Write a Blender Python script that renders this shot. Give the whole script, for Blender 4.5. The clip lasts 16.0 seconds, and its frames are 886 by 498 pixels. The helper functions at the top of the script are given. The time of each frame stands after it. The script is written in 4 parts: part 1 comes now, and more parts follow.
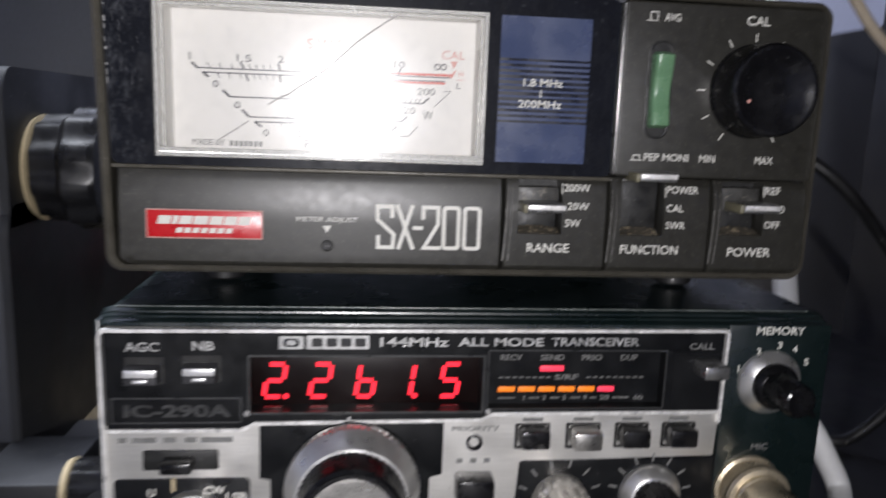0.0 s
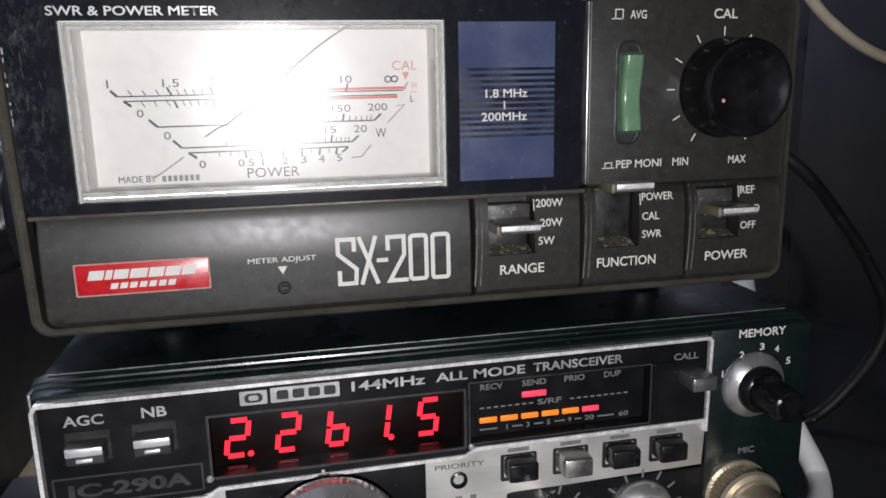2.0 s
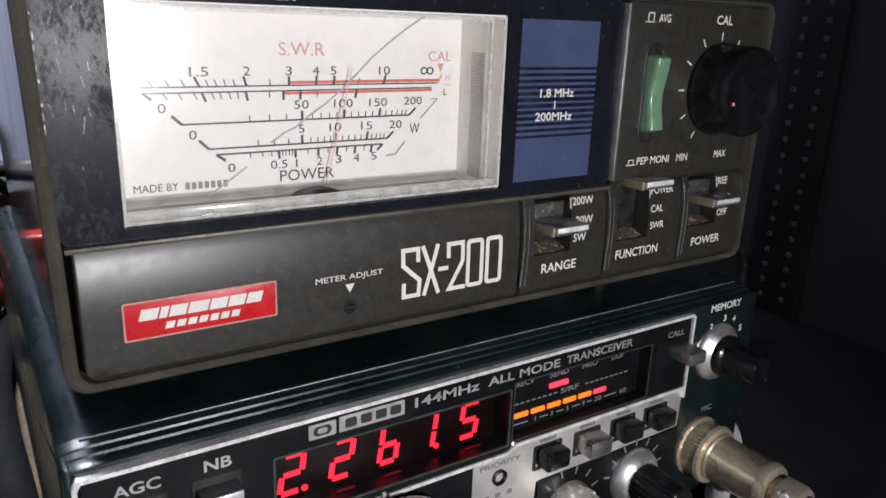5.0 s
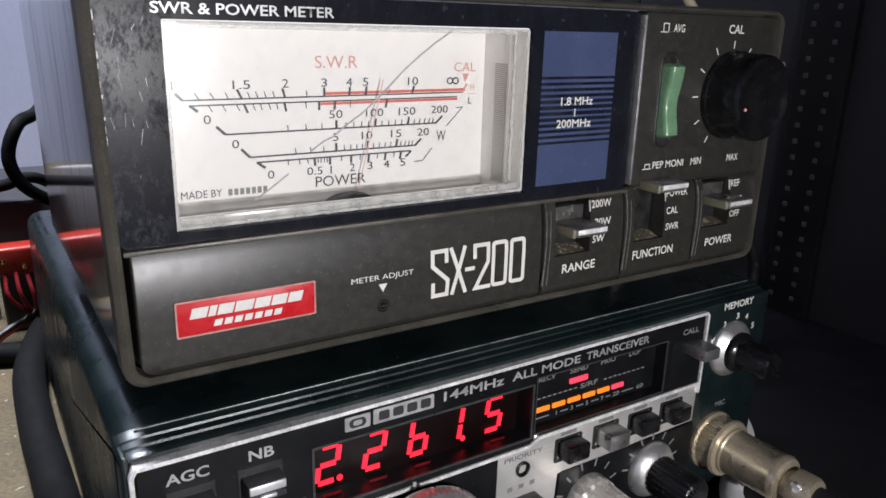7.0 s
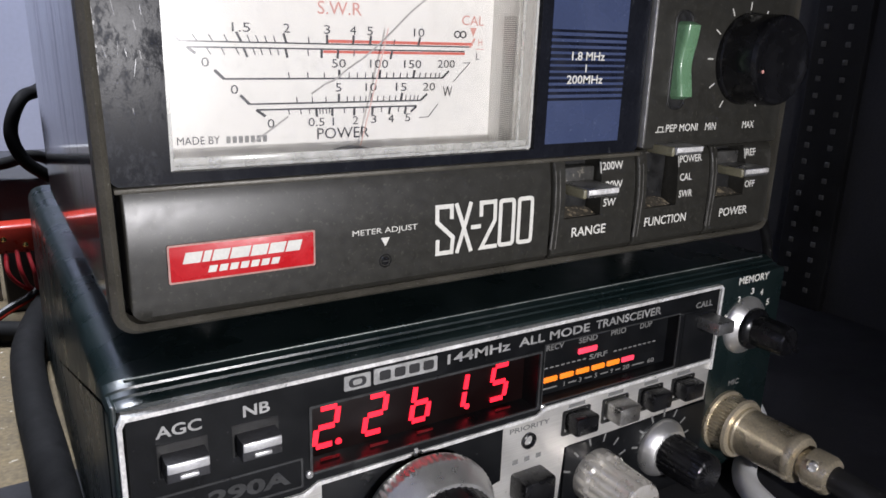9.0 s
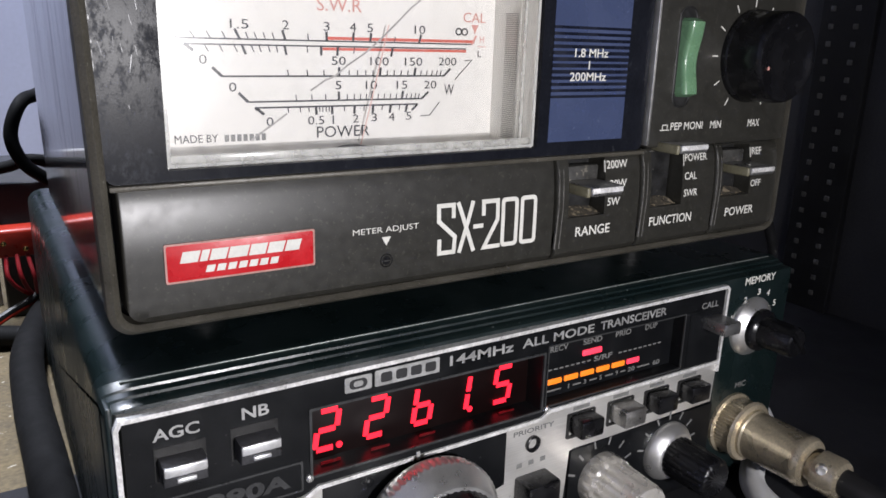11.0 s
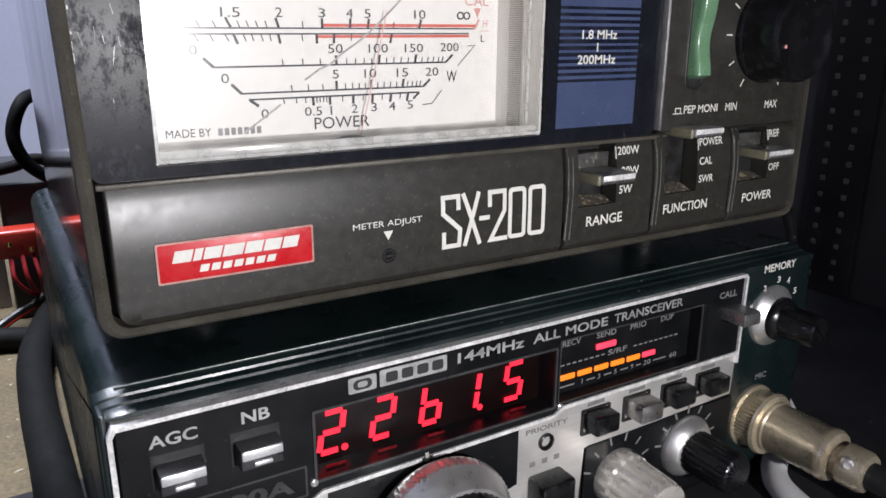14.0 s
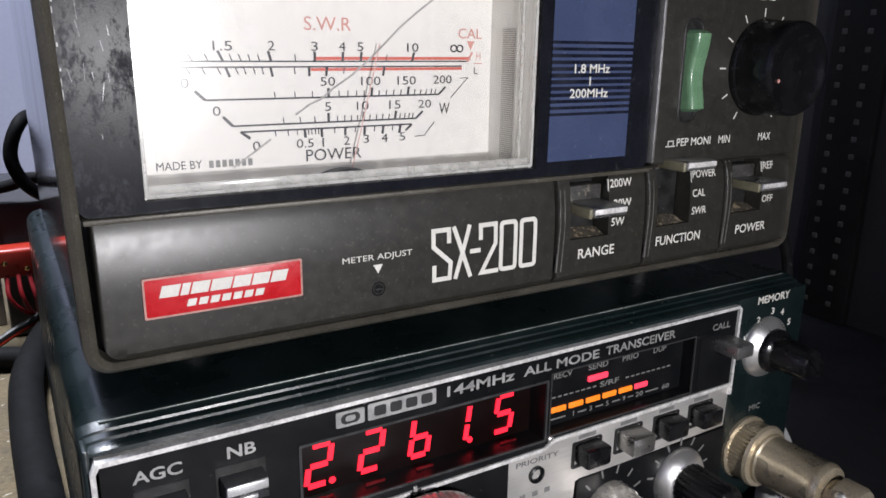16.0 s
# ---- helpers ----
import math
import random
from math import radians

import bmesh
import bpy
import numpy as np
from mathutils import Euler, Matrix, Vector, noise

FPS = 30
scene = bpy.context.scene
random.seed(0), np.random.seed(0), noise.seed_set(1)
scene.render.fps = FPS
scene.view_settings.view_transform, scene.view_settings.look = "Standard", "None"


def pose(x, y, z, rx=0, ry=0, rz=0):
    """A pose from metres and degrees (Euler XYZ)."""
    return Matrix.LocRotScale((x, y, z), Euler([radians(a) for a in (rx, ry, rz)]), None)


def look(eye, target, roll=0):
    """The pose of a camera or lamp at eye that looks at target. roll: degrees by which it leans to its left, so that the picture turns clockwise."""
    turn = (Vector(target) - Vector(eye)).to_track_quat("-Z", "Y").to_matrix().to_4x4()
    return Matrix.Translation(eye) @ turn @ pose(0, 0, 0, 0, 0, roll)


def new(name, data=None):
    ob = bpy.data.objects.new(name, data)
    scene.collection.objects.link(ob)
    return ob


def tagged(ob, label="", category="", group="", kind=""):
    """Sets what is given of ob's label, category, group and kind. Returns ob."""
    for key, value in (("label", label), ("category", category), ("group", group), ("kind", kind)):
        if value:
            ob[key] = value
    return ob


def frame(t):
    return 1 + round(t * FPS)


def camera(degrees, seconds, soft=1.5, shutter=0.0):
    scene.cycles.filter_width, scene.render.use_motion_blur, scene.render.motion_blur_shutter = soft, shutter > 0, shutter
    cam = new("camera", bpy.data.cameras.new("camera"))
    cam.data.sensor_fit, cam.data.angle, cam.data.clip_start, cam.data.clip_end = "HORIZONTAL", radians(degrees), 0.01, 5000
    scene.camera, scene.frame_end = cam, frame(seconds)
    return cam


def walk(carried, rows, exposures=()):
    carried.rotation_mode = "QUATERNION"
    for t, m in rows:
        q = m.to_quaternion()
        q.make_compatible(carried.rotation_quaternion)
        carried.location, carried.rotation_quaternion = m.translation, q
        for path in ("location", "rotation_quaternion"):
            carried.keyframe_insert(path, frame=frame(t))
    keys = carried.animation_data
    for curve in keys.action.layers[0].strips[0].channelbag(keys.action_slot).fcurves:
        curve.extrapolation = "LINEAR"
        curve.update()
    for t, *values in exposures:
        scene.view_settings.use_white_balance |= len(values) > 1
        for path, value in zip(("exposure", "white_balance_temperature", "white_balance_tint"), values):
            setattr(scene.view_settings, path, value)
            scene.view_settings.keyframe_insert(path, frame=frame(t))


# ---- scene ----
cam = camera(61.46, 16.0, 1.6, 1.0)
PATH = [
    (0, (0.05153, -0.16158, 0.03561), (0.08559, 0.13175, -0.01732), 2.17),
    (0.2, (0.04785, -0.16276, 0.04252), (0.08103, 0.13500, -0.02284), 1.49),
    (0.3, (0.04528, -0.16338, 0.04498), (0.08158, 0.13500, -0.01470), 0.85),
    (0.5, (0.04751, -0.15715, 0.05044), (0.09864, 0.13270, -0.00765), 0.61),
    (0.7, (0.05045, -0.15857, 0.05124), (0.10235, 0.13500, -0.00786), 0.06),
    (0.8, (0.05069, -0.15773, 0.04463), (0.10395, 0.13323, -0.00547), -0.16),
    (1, (0.05017, -0.15216, 0.05075), (0.10907, 0.13624, -0.00716), -0.56),
    (1.3, (0.05013, -0.14402, 0.04289), (0.11654, 0.13500, -0.01001), -2.12),
    (1.5, (0.04582, -0.14369, 0.04262), (0.10966, 0.14202, -0.02292), -1.42),
    (2, (0.04594, -0.14553, 0.04507), (0.10718, 0.14106, -0.01911), -1.18),
    (2.4, (0.03864, -0.13731, 0.03994), (0.11153, 0.13500, -0.02281), 1.18),
    (2.5, (0.03508, -0.12665, 0.04103), (0.12392, 0.14996, -0.03375), 1.53),
    (2.7, (0.02061, -0.10578, 0.03248), (0.14766, 0.13500, -0.01588), 0.61),
    (3, (0.01436, -0.09835, 0.05230), (0.15003, 0.15795, -0.02454), 1.14),
    (3.5, (-0.00155, -0.08902, 0.04865), (0.14699, 0.15632, -0.03937), 2.99),
    (4, (-0.00606, -0.09807, 0.05144), (0.14907, 0.14276, -0.03765), 2.95),
    (6.5, (-0.01714, -0.11677, 0.05728), (0.14053, 0.12447, -0.02604), 1.20),
    (7, (-0.01728, -0.11661, 0.05769), (0.13839, 0.12495, -0.02843), 1.53),
    (7.5, (-0.01830, -0.11478, 0.05405), (0.13889, 0.12651, -0.03003), 1.51),
    (8, (-0.01487, -0.11491, 0.04946), (0.14139, 0.12680, -0.03517), 1.93),
    (8.5, (-0.01502, -0.11384, 0.04578), (0.14184, 0.12808, -0.03711), 1.98),
    (9, (-0.01535, -0.11520, 0.04664), (0.13807, 0.12888, -0.03636), 1.95),
    (11.5, (-0.01395, -0.11364, 0.04480), (0.13813, 0.13220, -0.03543), 1.54),
    (12, (-0.01340, -0.11365, 0.04533), (0.13604, 0.13389, -0.03462), 1.50),
    (12.5, (-0.01168, -0.11012, 0.04171), (0.13901, 0.13612, -0.03990), 1.55),
    (13, (-0.01105, -0.11105, 0.04281), (0.13836, 0.13549, -0.04021), 1.33),
    (13.5, (-0.01005, -0.11052, 0.04332), (0.13800, 0.13702, -0.03916), 0.53),
    (14, (-0.01011, -0.11011, 0.04392), (0.13742, 0.13713, -0.04041), 0.24),
    (14.5, (-0.00847, -0.11009, 0.04455), (0.14209, 0.13724, -0.03394), 0.76),
    (15, (-0.00970, -0.11286, 0.04819), (0.13807, 0.13615, -0.03029), 0.98),
    (15.5, (-0.00875, -0.11088, 0.04726), (0.13973, 0.13797, -0.03039), 0.77),
    (16, (-0.00796, -0.11005, 0.04711), (0.14009, 0.13869, -0.03169), 0.79),
]
walk(cam, [(t, look(e, g, r)) for t, e, g, r in PATH], [(0.0, -0.2), (2.3, -0.2), (2.6, -0.1), (3.0, -0.2), (3.6, -0.2), (4.2, -0.1), (6.3, 0.0), (7.5, 0.03), (8.5, 0.15), (9.2, 0.08), (11.3, 0.1), (12.5, 0.16), (14.0, 0.15), (15.0, 0.03), (16.0, 0.04)])

# ---- light ----
world = bpy.data.worlds.new("room")
scene.world = world
world.use_nodes = True
world.node_tree.nodes["Background"].inputs[0].default_value = (0.75, 0.82, 1.0, 1)
world.node_tree.nodes["Background"].inputs[1].default_value = 0.021


def lamp(name, kind, place, target, watts, colour, size):
    data = bpy.data.lights.new(name, kind)
    data.energy, data.color = watts, colour
    if kind == "AREA":
        data.shape, data.size = "DISK", size
    elif kind == "SPOT":
        data.shadow_soft_size, data.spot_size, data.spot_blend = size, radians(92), 1.0
    else:
        data.shadow_soft_size = size
    ob = new(name, data)
    ob.matrix_world = look(place, target)
    return ob


# the torch beside the lens, and the ceiling lamp of the room behind the shelf
lamp("torch", "SPOT", (0.043, -0.290, 0.041), (0.034, 0, 0.012), 3.75, (1.0, 0.975, 1.0), 0.0035)
lamp("ceiling_lamp", "AREA", (-0.1, 0.25, 1.3), (0.0, 0.45, 0.0), 47.0, (0.86, 0.9, 1.0), 0.35)

# ---- materials ----


def mat(name, base, rough=0.5, metal=0.0, var=0.25, scale=60.0, grain=0.0, grain_scale=2500.0, dust=0.0, dust_scale=900.0,
        dust_colour=(0.35, 0.34, 0.3), smear=0.15, coat=0.0, brushed=False, spec=0.5, dust_from=0.71):
    """Two scales of colour variation, gloss smears, fine relief and specks of dust."""
    m = bpy.data.materials.new(name)
    m.use_nodes = True
    n, l = m.node_tree.nodes, m.node_tree.links
    b = n["Principled BSDF"]
    b.inputs["Metallic"].default_value = metal
    b.inputs["Coat Weight"].default_value = coat
    b.inputs["Coat Roughness"].default_value = 0.08
    b.inputs["Specular IOR Level"].default_value = spec
    tc = n.new("ShaderNodeTexCoord")
    vec = tc.outputs["Object"]
    if brushed:
        mp = n.new("ShaderNodeMapping")
        mp.inputs["Scale"].default_value = (0.03, 1, 1)
        l.new(vec, mp.inputs[0])
        vec = mp.outputs[0]
    big = n.new("ShaderNodeTexNoise")
    big.inputs["Scale"].default_value, big.inputs["Detail"].default_value = scale, 6
    l.new(tc.outputs["Object"], big.inputs["Vector"])
    fine = n.new("ShaderNodeTexNoise")
    fine.inputs["Scale"].default_value, fine.inputs["Detail"].default_value = grain_scale, 3
    l.new(vec, fine.inputs["Vector"])
    add = n.new("ShaderNodeMath")
    add.operation = "MULTIPLY_ADD"
    add.inputs[1].default_value = 0.5
    l.new(fine.outputs["Fac"], add.inputs[0])
    half = n.new("ShaderNodeMath")
    half.operation = "MULTIPLY"
    half.inputs[1].default_value = 0.5
    l.new(big.outputs["Fac"], half.inputs[0])
    l.new(half.outputs[0], add.inputs[2])
    ramp = n.new("ShaderNodeMapRange")
    ramp.inputs["From Min"].default_value, ramp.inputs["From Max"].default_value = 0.3, 0.7
    ramp.inputs["To Min"].default_value, ramp.inputs["To Max"].default_value = 1 - var, 1 + var
    l.new(add.outputs[0], ramp.inputs["Value"])
    mul = n.new("ShaderNodeVectorMath")
    mul.operation = "SCALE"
    mul.inputs[0].default_value = base
    l.new(ramp.outputs[0], mul.inputs["Scale"])
    colour = mul.outputs[0]
    rr = n.new("ShaderNodeMapRange")
    rr.inputs["From Min"].default_value, rr.inputs["From Max"].default_value = 0.3, 0.7
    rr.inputs["To Min"].default_value, rr.inputs["To Max"].default_value = max(rough - smear, 0.02), min(rough + smear, 1)
    l.new(big.outputs["Fac"], rr.inputs["Value"])
    l.new(rr.outputs[0], b.inputs["Roughness"])
    if dust > 0:
        vo = n.new("ShaderNodeTexNoise")
        vo.inputs["Scale"].default_value, vo.inputs["Detail"].default_value = dust_scale, 2
        l.new(tc.outputs["Object"], vo.inputs["Vector"])
        th = n.new("ShaderNodeMapRange")
        th.inputs["From Min"].default_value, th.inputs["From Max"].default_value = dust_from, dust_from + 0.07
        th.inputs["To Max"].default_value = dust
        l.new(vo.outputs["Fac"], th.inputs["Value"])
        mx = n.new("ShaderNodeMix")
        mx.data_type = "RGBA"
        mx.inputs[7].default_value = (*dust_colour, 1)
        l.new(th.outputs[0], mx.inputs[0])
        l.new(colour, mx.inputs[6])
        colour = mx.outputs[2]
    l.new(colour, b.inputs["Base Color"])
    if grain > 0:
        bp = n.new("ShaderNodeBump")
        bp.inputs["Strength"].default_value, bp.inputs["Distance"].default_value = grain, 0.0002
        l.new(fine.outputs["Fac"], bp.inputs["Height"])
        l.new(bp.outputs[0], b.inputs["Normal"])
    return m


def scuff(m, edge, fade, colour):
    """Rubbed patches on the end of a plate, short of the given x."""
    n, l = m.node_tree.nodes, m.node_tree.links
    b = n["Principled BSDF"]
    under = b.inputs["Base Color"].links[0].from_socket
    tc = n.new("ShaderNodeTexCoord")
    mp = n.new("ShaderNodeMapping")
    mp.inputs["Scale"].default_value = (1.0, 1.0, 0.6)
    l.new(tc.outputs["Object"], mp.inputs[0])
    no = n.new("ShaderNodeTexNoise")
    no.inputs["Scale"].default_value, no.inputs["Detail"].default_value, no.inputs["Roughness"].default_value = 330, 14, 0.86
    l.new(mp.outputs[0], no.inputs["Vector"])
    pick = n.new("ShaderNodeMapRange")
    pick.inputs["From Min"].default_value, pick.inputs["From Max"].default_value = 0.5, 0.64
    l.new(no.outputs["Fac"], pick.inputs["Value"])
    sep = n.new("ShaderNodeSeparateXYZ")
    l.new(tc.outputs["Object"], sep.inputs[0])
    where = n.new("ShaderNodeMapRange")
    where.inputs["From Min"].default_value, where.inputs["From Max"].default_value = edge - fade, edge
    where.inputs["To Min"].default_value, where.inputs["To Max"].default_value = 0.55, 0.0
    l.new(sep.outputs[0], where.inputs["Value"])
    both = n.new("ShaderNodeMath")
    both.operation = "MULTIPLY"
    l.new(pick.outputs[0], both.inputs[0])
    l.new(where.outputs[0], both.inputs[1])
    mx = n.new("ShaderNodeMix")
    mx.data_type = "RGBA"
    mx.inputs[7].default_value = (*colour, 1)
    l.new(both.outputs[0], mx.inputs[0])
    l.new(under, mx.inputs[6])
    l.new(mx.outputs[2], b.inputs["Base Color"])
    gloss = n.new("ShaderNodeMapRange")
    gloss.inputs["To Min"].default_value, gloss.inputs["To Max"].default_value = 0.27, 0.6
    l.new(pick.outputs[0], gloss.inputs["Value"])
    l.new(gloss.outputs[0], b.inputs["Roughness"])


def glow(name, colour, strength):
    m = bpy.data.materials.new(name)
    m.use_nodes = True
    b = m.node_tree.nodes["Principled BSDF"]
    b.inputs["Base Color"].default_value = (*[c * 0.5 for c in colour], 1)
    b.inputs["Emission Color"].default_value = (*colour, 1)
    b.inputs["Emission Strength"].default_value = strength
    return m


def streaks(m, colour, amount):
    """Long rubbed streaks along the depth and height of a painted side."""
    n, l = m.node_tree.nodes, m.node_tree.links
    b = n["Principled BSDF"]
    under = b.inputs["Base Color"].links[0].from_socket
    tc = n.new("ShaderNodeTexCoord")
    mp = n.new("ShaderNodeMapping")
    mp.inputs["Scale"].default_value = (1.0, 1.0, 0.07)
    l.new(tc.outputs["Object"], mp.inputs[0])
    no = n.new("ShaderNodeTexNoise")
    no.inputs["Scale"].default_value, no.inputs["Detail"].default_value, no.inputs["Roughness"].default_value = 260, 8, 0.7
    l.new(mp.outputs[0], no.inputs["Vector"])
    pick = n.new("ShaderNodeMapRange")
    pick.inputs["From Min"].default_value, pick.inputs["From Max"].default_value = 0.5, 0.66
    pick.inputs["To Max"].default_value = amount
    l.new(no.outputs["Fac"], pick.inputs["Value"])
    mx = n.new("ShaderNodeMix")
    mx.data_type = "RGBA"
    mx.inputs[7].default_value = (*colour, 1)
    l.new(pick.outputs[0], mx.inputs[0])
    l.new(under, mx.inputs[6])
    l.new(mx.outputs[2], b.inputs["Base Color"])
    rough = n.new("ShaderNodeMapRange")
    rough.inputs["To Min"].default_value, rough.inputs["To Max"].default_value = 0.12, 0.4
    l.new(pick.outputs[0], rough.inputs["Value"])
    l.new(rough.outputs[0], b.inputs["Roughness"])


def clear(name, tint, rough, haze, even=0.45):
    """Clear plastic: see-through, with a gloss layer, a wide lobe imitating glare bloom, and a thin film of grime that
    scatters light.
    """
    m = bpy.data.materials.new(name)
    m.use_nodes = True
    n, l = m.node_tree.nodes, m.node_tree.links
    n.remove(n["Principled BSDF"])
    tr = n.new("ShaderNodeBsdfTransparent")
    tr.inputs[0].default_value = (*tint, 1)
    gl = n.new("ShaderNodeBsdfGlossy")
    gl.inputs["Roughness"].default_value = rough
    # wide lobe put in to imitate the bloom round the torch's reflection
    wide = n.new("ShaderNodeBsdfGlossy")
    wide.inputs["Roughness"].default_value = 0.19
    df = n.new("ShaderNodeBsdfDiffuse")
    df.inputs[0].default_value = (0.7, 0.7, 0.68, 1)
    fr = n.new("ShaderNodeFresnel")
    fr.inputs[0].default_value = 1.45
    a = n.new("ShaderNodeMixShader")
    l.new(fr.outputs[0], a.inputs[0])
    l.new(tr.outputs[0], a.inputs[1])
    l.new(gl.outputs[0], a.inputs[2])
    w = n.new("ShaderNodeMixShader")
    w.inputs[0].default_value = 0.028
    l.new(a.outputs[0], w.inputs[1])
    l.new(wide.outputs[0], w.inputs[2])
    tc = n.new("ShaderNodeTexCoord")
    no = n.new("ShaderNodeTexNoise")
    no.inputs["Scale"].default_value, no.inputs["Detail"].default_value = 350, 8
    l.new(tc.outputs["Object"], no.inputs["Vector"])
    mr = n.new("ShaderNodeMapRange")
    mr.inputs["From Min"].default_value, mr.inputs["From Max"].default_value = even, 0.8
    mr.inputs["To Max"].default_value = haze
    l.new(no.outputs["Fac"], mr.inputs["Value"])
    c = n.new("ShaderNodeMixShader")
    l.new(mr.outputs[0], c.inputs[0])
    l.new(w.outputs[0], c.inputs[1])
    l.new(df.outputs[0], c.inputs[2])
    l.new(c.outputs[0], n["Material Output"].inputs[0])
    return m


OLIVE = mat("olive_plastic", (0.0245, 0.0236, 0.0202), 0.36, 0.0, 0.3, 500, 0.05, 6000, 0.25, 1500, (0.1, 0.096, 0.078), 0.03, spec=0.45, dust_from=0.62)
RIM = mat("worn_rim", (0.078, 0.072, 0.058), 0.4, 0.2, 0.4, 150, 0.35, 3000, 0.5, 1500)
GLOSS = mat("black_gloss", (0.009, 0.010, 0.014), 0.34, 0.0, 0.4, 120, 0.04, 6000, 0.3, 700, (0.07, 0.075, 0.085), 0.06, spec=0.075, dust_from=0.66)
scuff(GLOSS, 0.0086, 0.005, (0.1, 0.106, 0.12))
CASE = mat("case_enamel", (0.13, 0.135, 0.155), 0.14, 0.2, 0.25, 60, 0.0, 900, 0.4, 700, smear=0.08, coat=1.0)
streaks(CASE, (0.03, 0.032, 0.04), 0.8)
LEVER = mat("dark_chrome", (0.36, 0.36, 0.36), 0.33, 0.85, 0.3, 250, 0.15, 2000, 0.3, 900, (0.3, 0.28, 0.22), 0.12)
CORE = mat("yellowed_core", (0.17, 0.158, 0.105), 0.4, 0.0, 0.25, 300, 0.2, 1500)
RIDGE = mat("ridge_plastic", (0.16, 0.155, 0.145), 0.3, 0.2, 0.3, 200, 0.1, 1500)
GRIME = mat("grime", (0.05, 0.042, 0.03), 0.9, 0.0, 0.6, 500, 0.8, 1500, 0.8, 900, (0.28, 0.23, 0.15), dust_from=0.55)
SLIDER = mat("dusty_slider", (0.05, 0.049, 0.046), 0.42, 0.1, 0.4, 400, 0.3, 1500, 0.6, 900, (0.25, 0.23, 0.19), dust_from=0.62)
KEYBODY = mat("dark_key", (0.07, 0.07, 0.075), 0.35, 0.5, 0.3, 250, 0.15, 2000)
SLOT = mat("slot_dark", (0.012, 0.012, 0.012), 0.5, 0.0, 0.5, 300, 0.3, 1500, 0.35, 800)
THUMB = mat("thumb_black", (0.007, 0.007, 0.008), 0.36, 0.0, 0.4, 150, 0.2, 1500, 0.3, 700, (0.1, 0.1, 0.1))
KNOB = mat("knob_black", (0.006, 0.006, 0.007), 0.26, 0.0, 0.4, 200, 0.1, 2500, 0.35, 1100, (0.2, 0.2, 0.2))
GREEN = mat("green_plastic", (0.125, 0.24, 0.135), 0.27, 0.0, 0.15, 250, 0.12, 2500, 0.3, 900, (0.4, 0.5, 0.42))
BLUE = mat("slate_blue", (0.05, 0.067, 0.135), 0.3, 0.0, 0.12, 90, 0.08, 2000, 0.35, 1000, (0.2, 0.24, 0.35))
NAVY = mat("navy_line", (0.008, 0.010, 0.02), 0.3, 0.0, 0.2, 200)
CARD = mat("meter_card", (0.78, 0.76, 0.735), 0.75, 0.0, 0.05, 60, 0.1, 2500, 0.35, 700, (0.4, 0.38, 0.34))
WALL_IN = mat("meter_inside", (0.84, 0.83, 0.80), 0.6, 0.0, 0.05, 120, 0.1, 1200, smear=0.05)
SCRATCH = mat("scratch_grey", (0.3, 0.29, 0.28), 0.5, 0.0, 0.5, 400)
INK = mat("black_ink", (0.02, 0.02, 0.022), 0.6, 0.0, 0.2, 300)
RED_INK = mat("red_ink", (0.62, 0.12, 0.085), 0.6, 0.0, 0.15, 300)
PALE_RED = mat("pale_red_ink", (0.62, 0.30, 0.26), 0.6, 0.0, 0.15, 300)
NEEDLE = mat("needle_red", (0.66, 0.42, 0.38), 0.5, 0.0, 0.1, 300)
WHITE = mat("white_paint", (0.66, 0.65, 0.60), 0.5, 0.0, 0.12, 400, 0.1, 2500)
DIM = mat("grey_paint", (0.17, 0.17, 0.165), 0.5, 0.0, 0.25, 400, 0.1, 2500)
FAINT = mat("faint_paint", (0.035, 0.036, 0.037), 0.4, 0.0, 0.25, 400)
BADGE = mat("red_badge", (0.50, 0.012, 0.018), 0.32, 0.0, 0.12, 200, 0.1, 2000, 0.25, 900, (0.6, 0.25, 0.25))
BADGE_EDGE = mat("badge_edge", (0.42, 0.22, 0.19), 0.4, 0.0, 0.3, 300)
CHROME = mat("chrome", (0.84, 0.83, 0.81), 0.34, 0.85, 0.15, 250, 0.08, 2000, 0.2, 900, (0.2, 0.18, 0.15), 0.1)
PLATED = mat("plated_letters", (0.52, 0.52, 0.51), 0.42, 0.62, 0.25, 300, 0.1, 2000)
BORDER = mat("border_silver", (0.82, 0.81, 0.79), 0.38, 0.38, 0.4, 300, 0.15, 2000, 0.6, 700, (0.05, 0.05, 0.05), 0.12)
SILVER = mat("satin_silver", (0.78, 0.78, 0.78), 0.34, 0.6, 0.15, 250, 0.1, 2000, 0.3, 1200, (0.25, 0.22, 0.18), 0.1)
SKIRT = mat("turned_aluminium", (0.84, 0.83, 0.81), 0.33, 0.88, 0.12, 250, 0.08, 5000, 0.2, 1200, (0.25, 0.22, 0.18), 0.1)
LETTER = mat("off_white_paint", (0.43, 0.43, 0.42), 0.42, 0.35, 0.2, 400, 0.1, 2500)
STEEL = mat("dull_steel", (0.42, 0.41, 0.39), 0.36, 0.9, 0.3, 250, 0.15, 2000, 0.3, 900, (0.15, 0.14, 0.12), 0.15)
BRUSHED = mat("brushed_aluminium", (0.74, 0.725, 0.69), 0.42, 0.65, 0.16, 90, 0.2, 4000, 0.3, 800, (0.25, 0.22, 0.18), 0.12, brushed=True)
NICKEL = mat("aged_nickel", (0.6, 0.52, 0.38), 0.33, 0.72, 0.3, 160, 0.15, 1800, 0.25, 900, (0.2, 0.16, 0.1), 0.12)
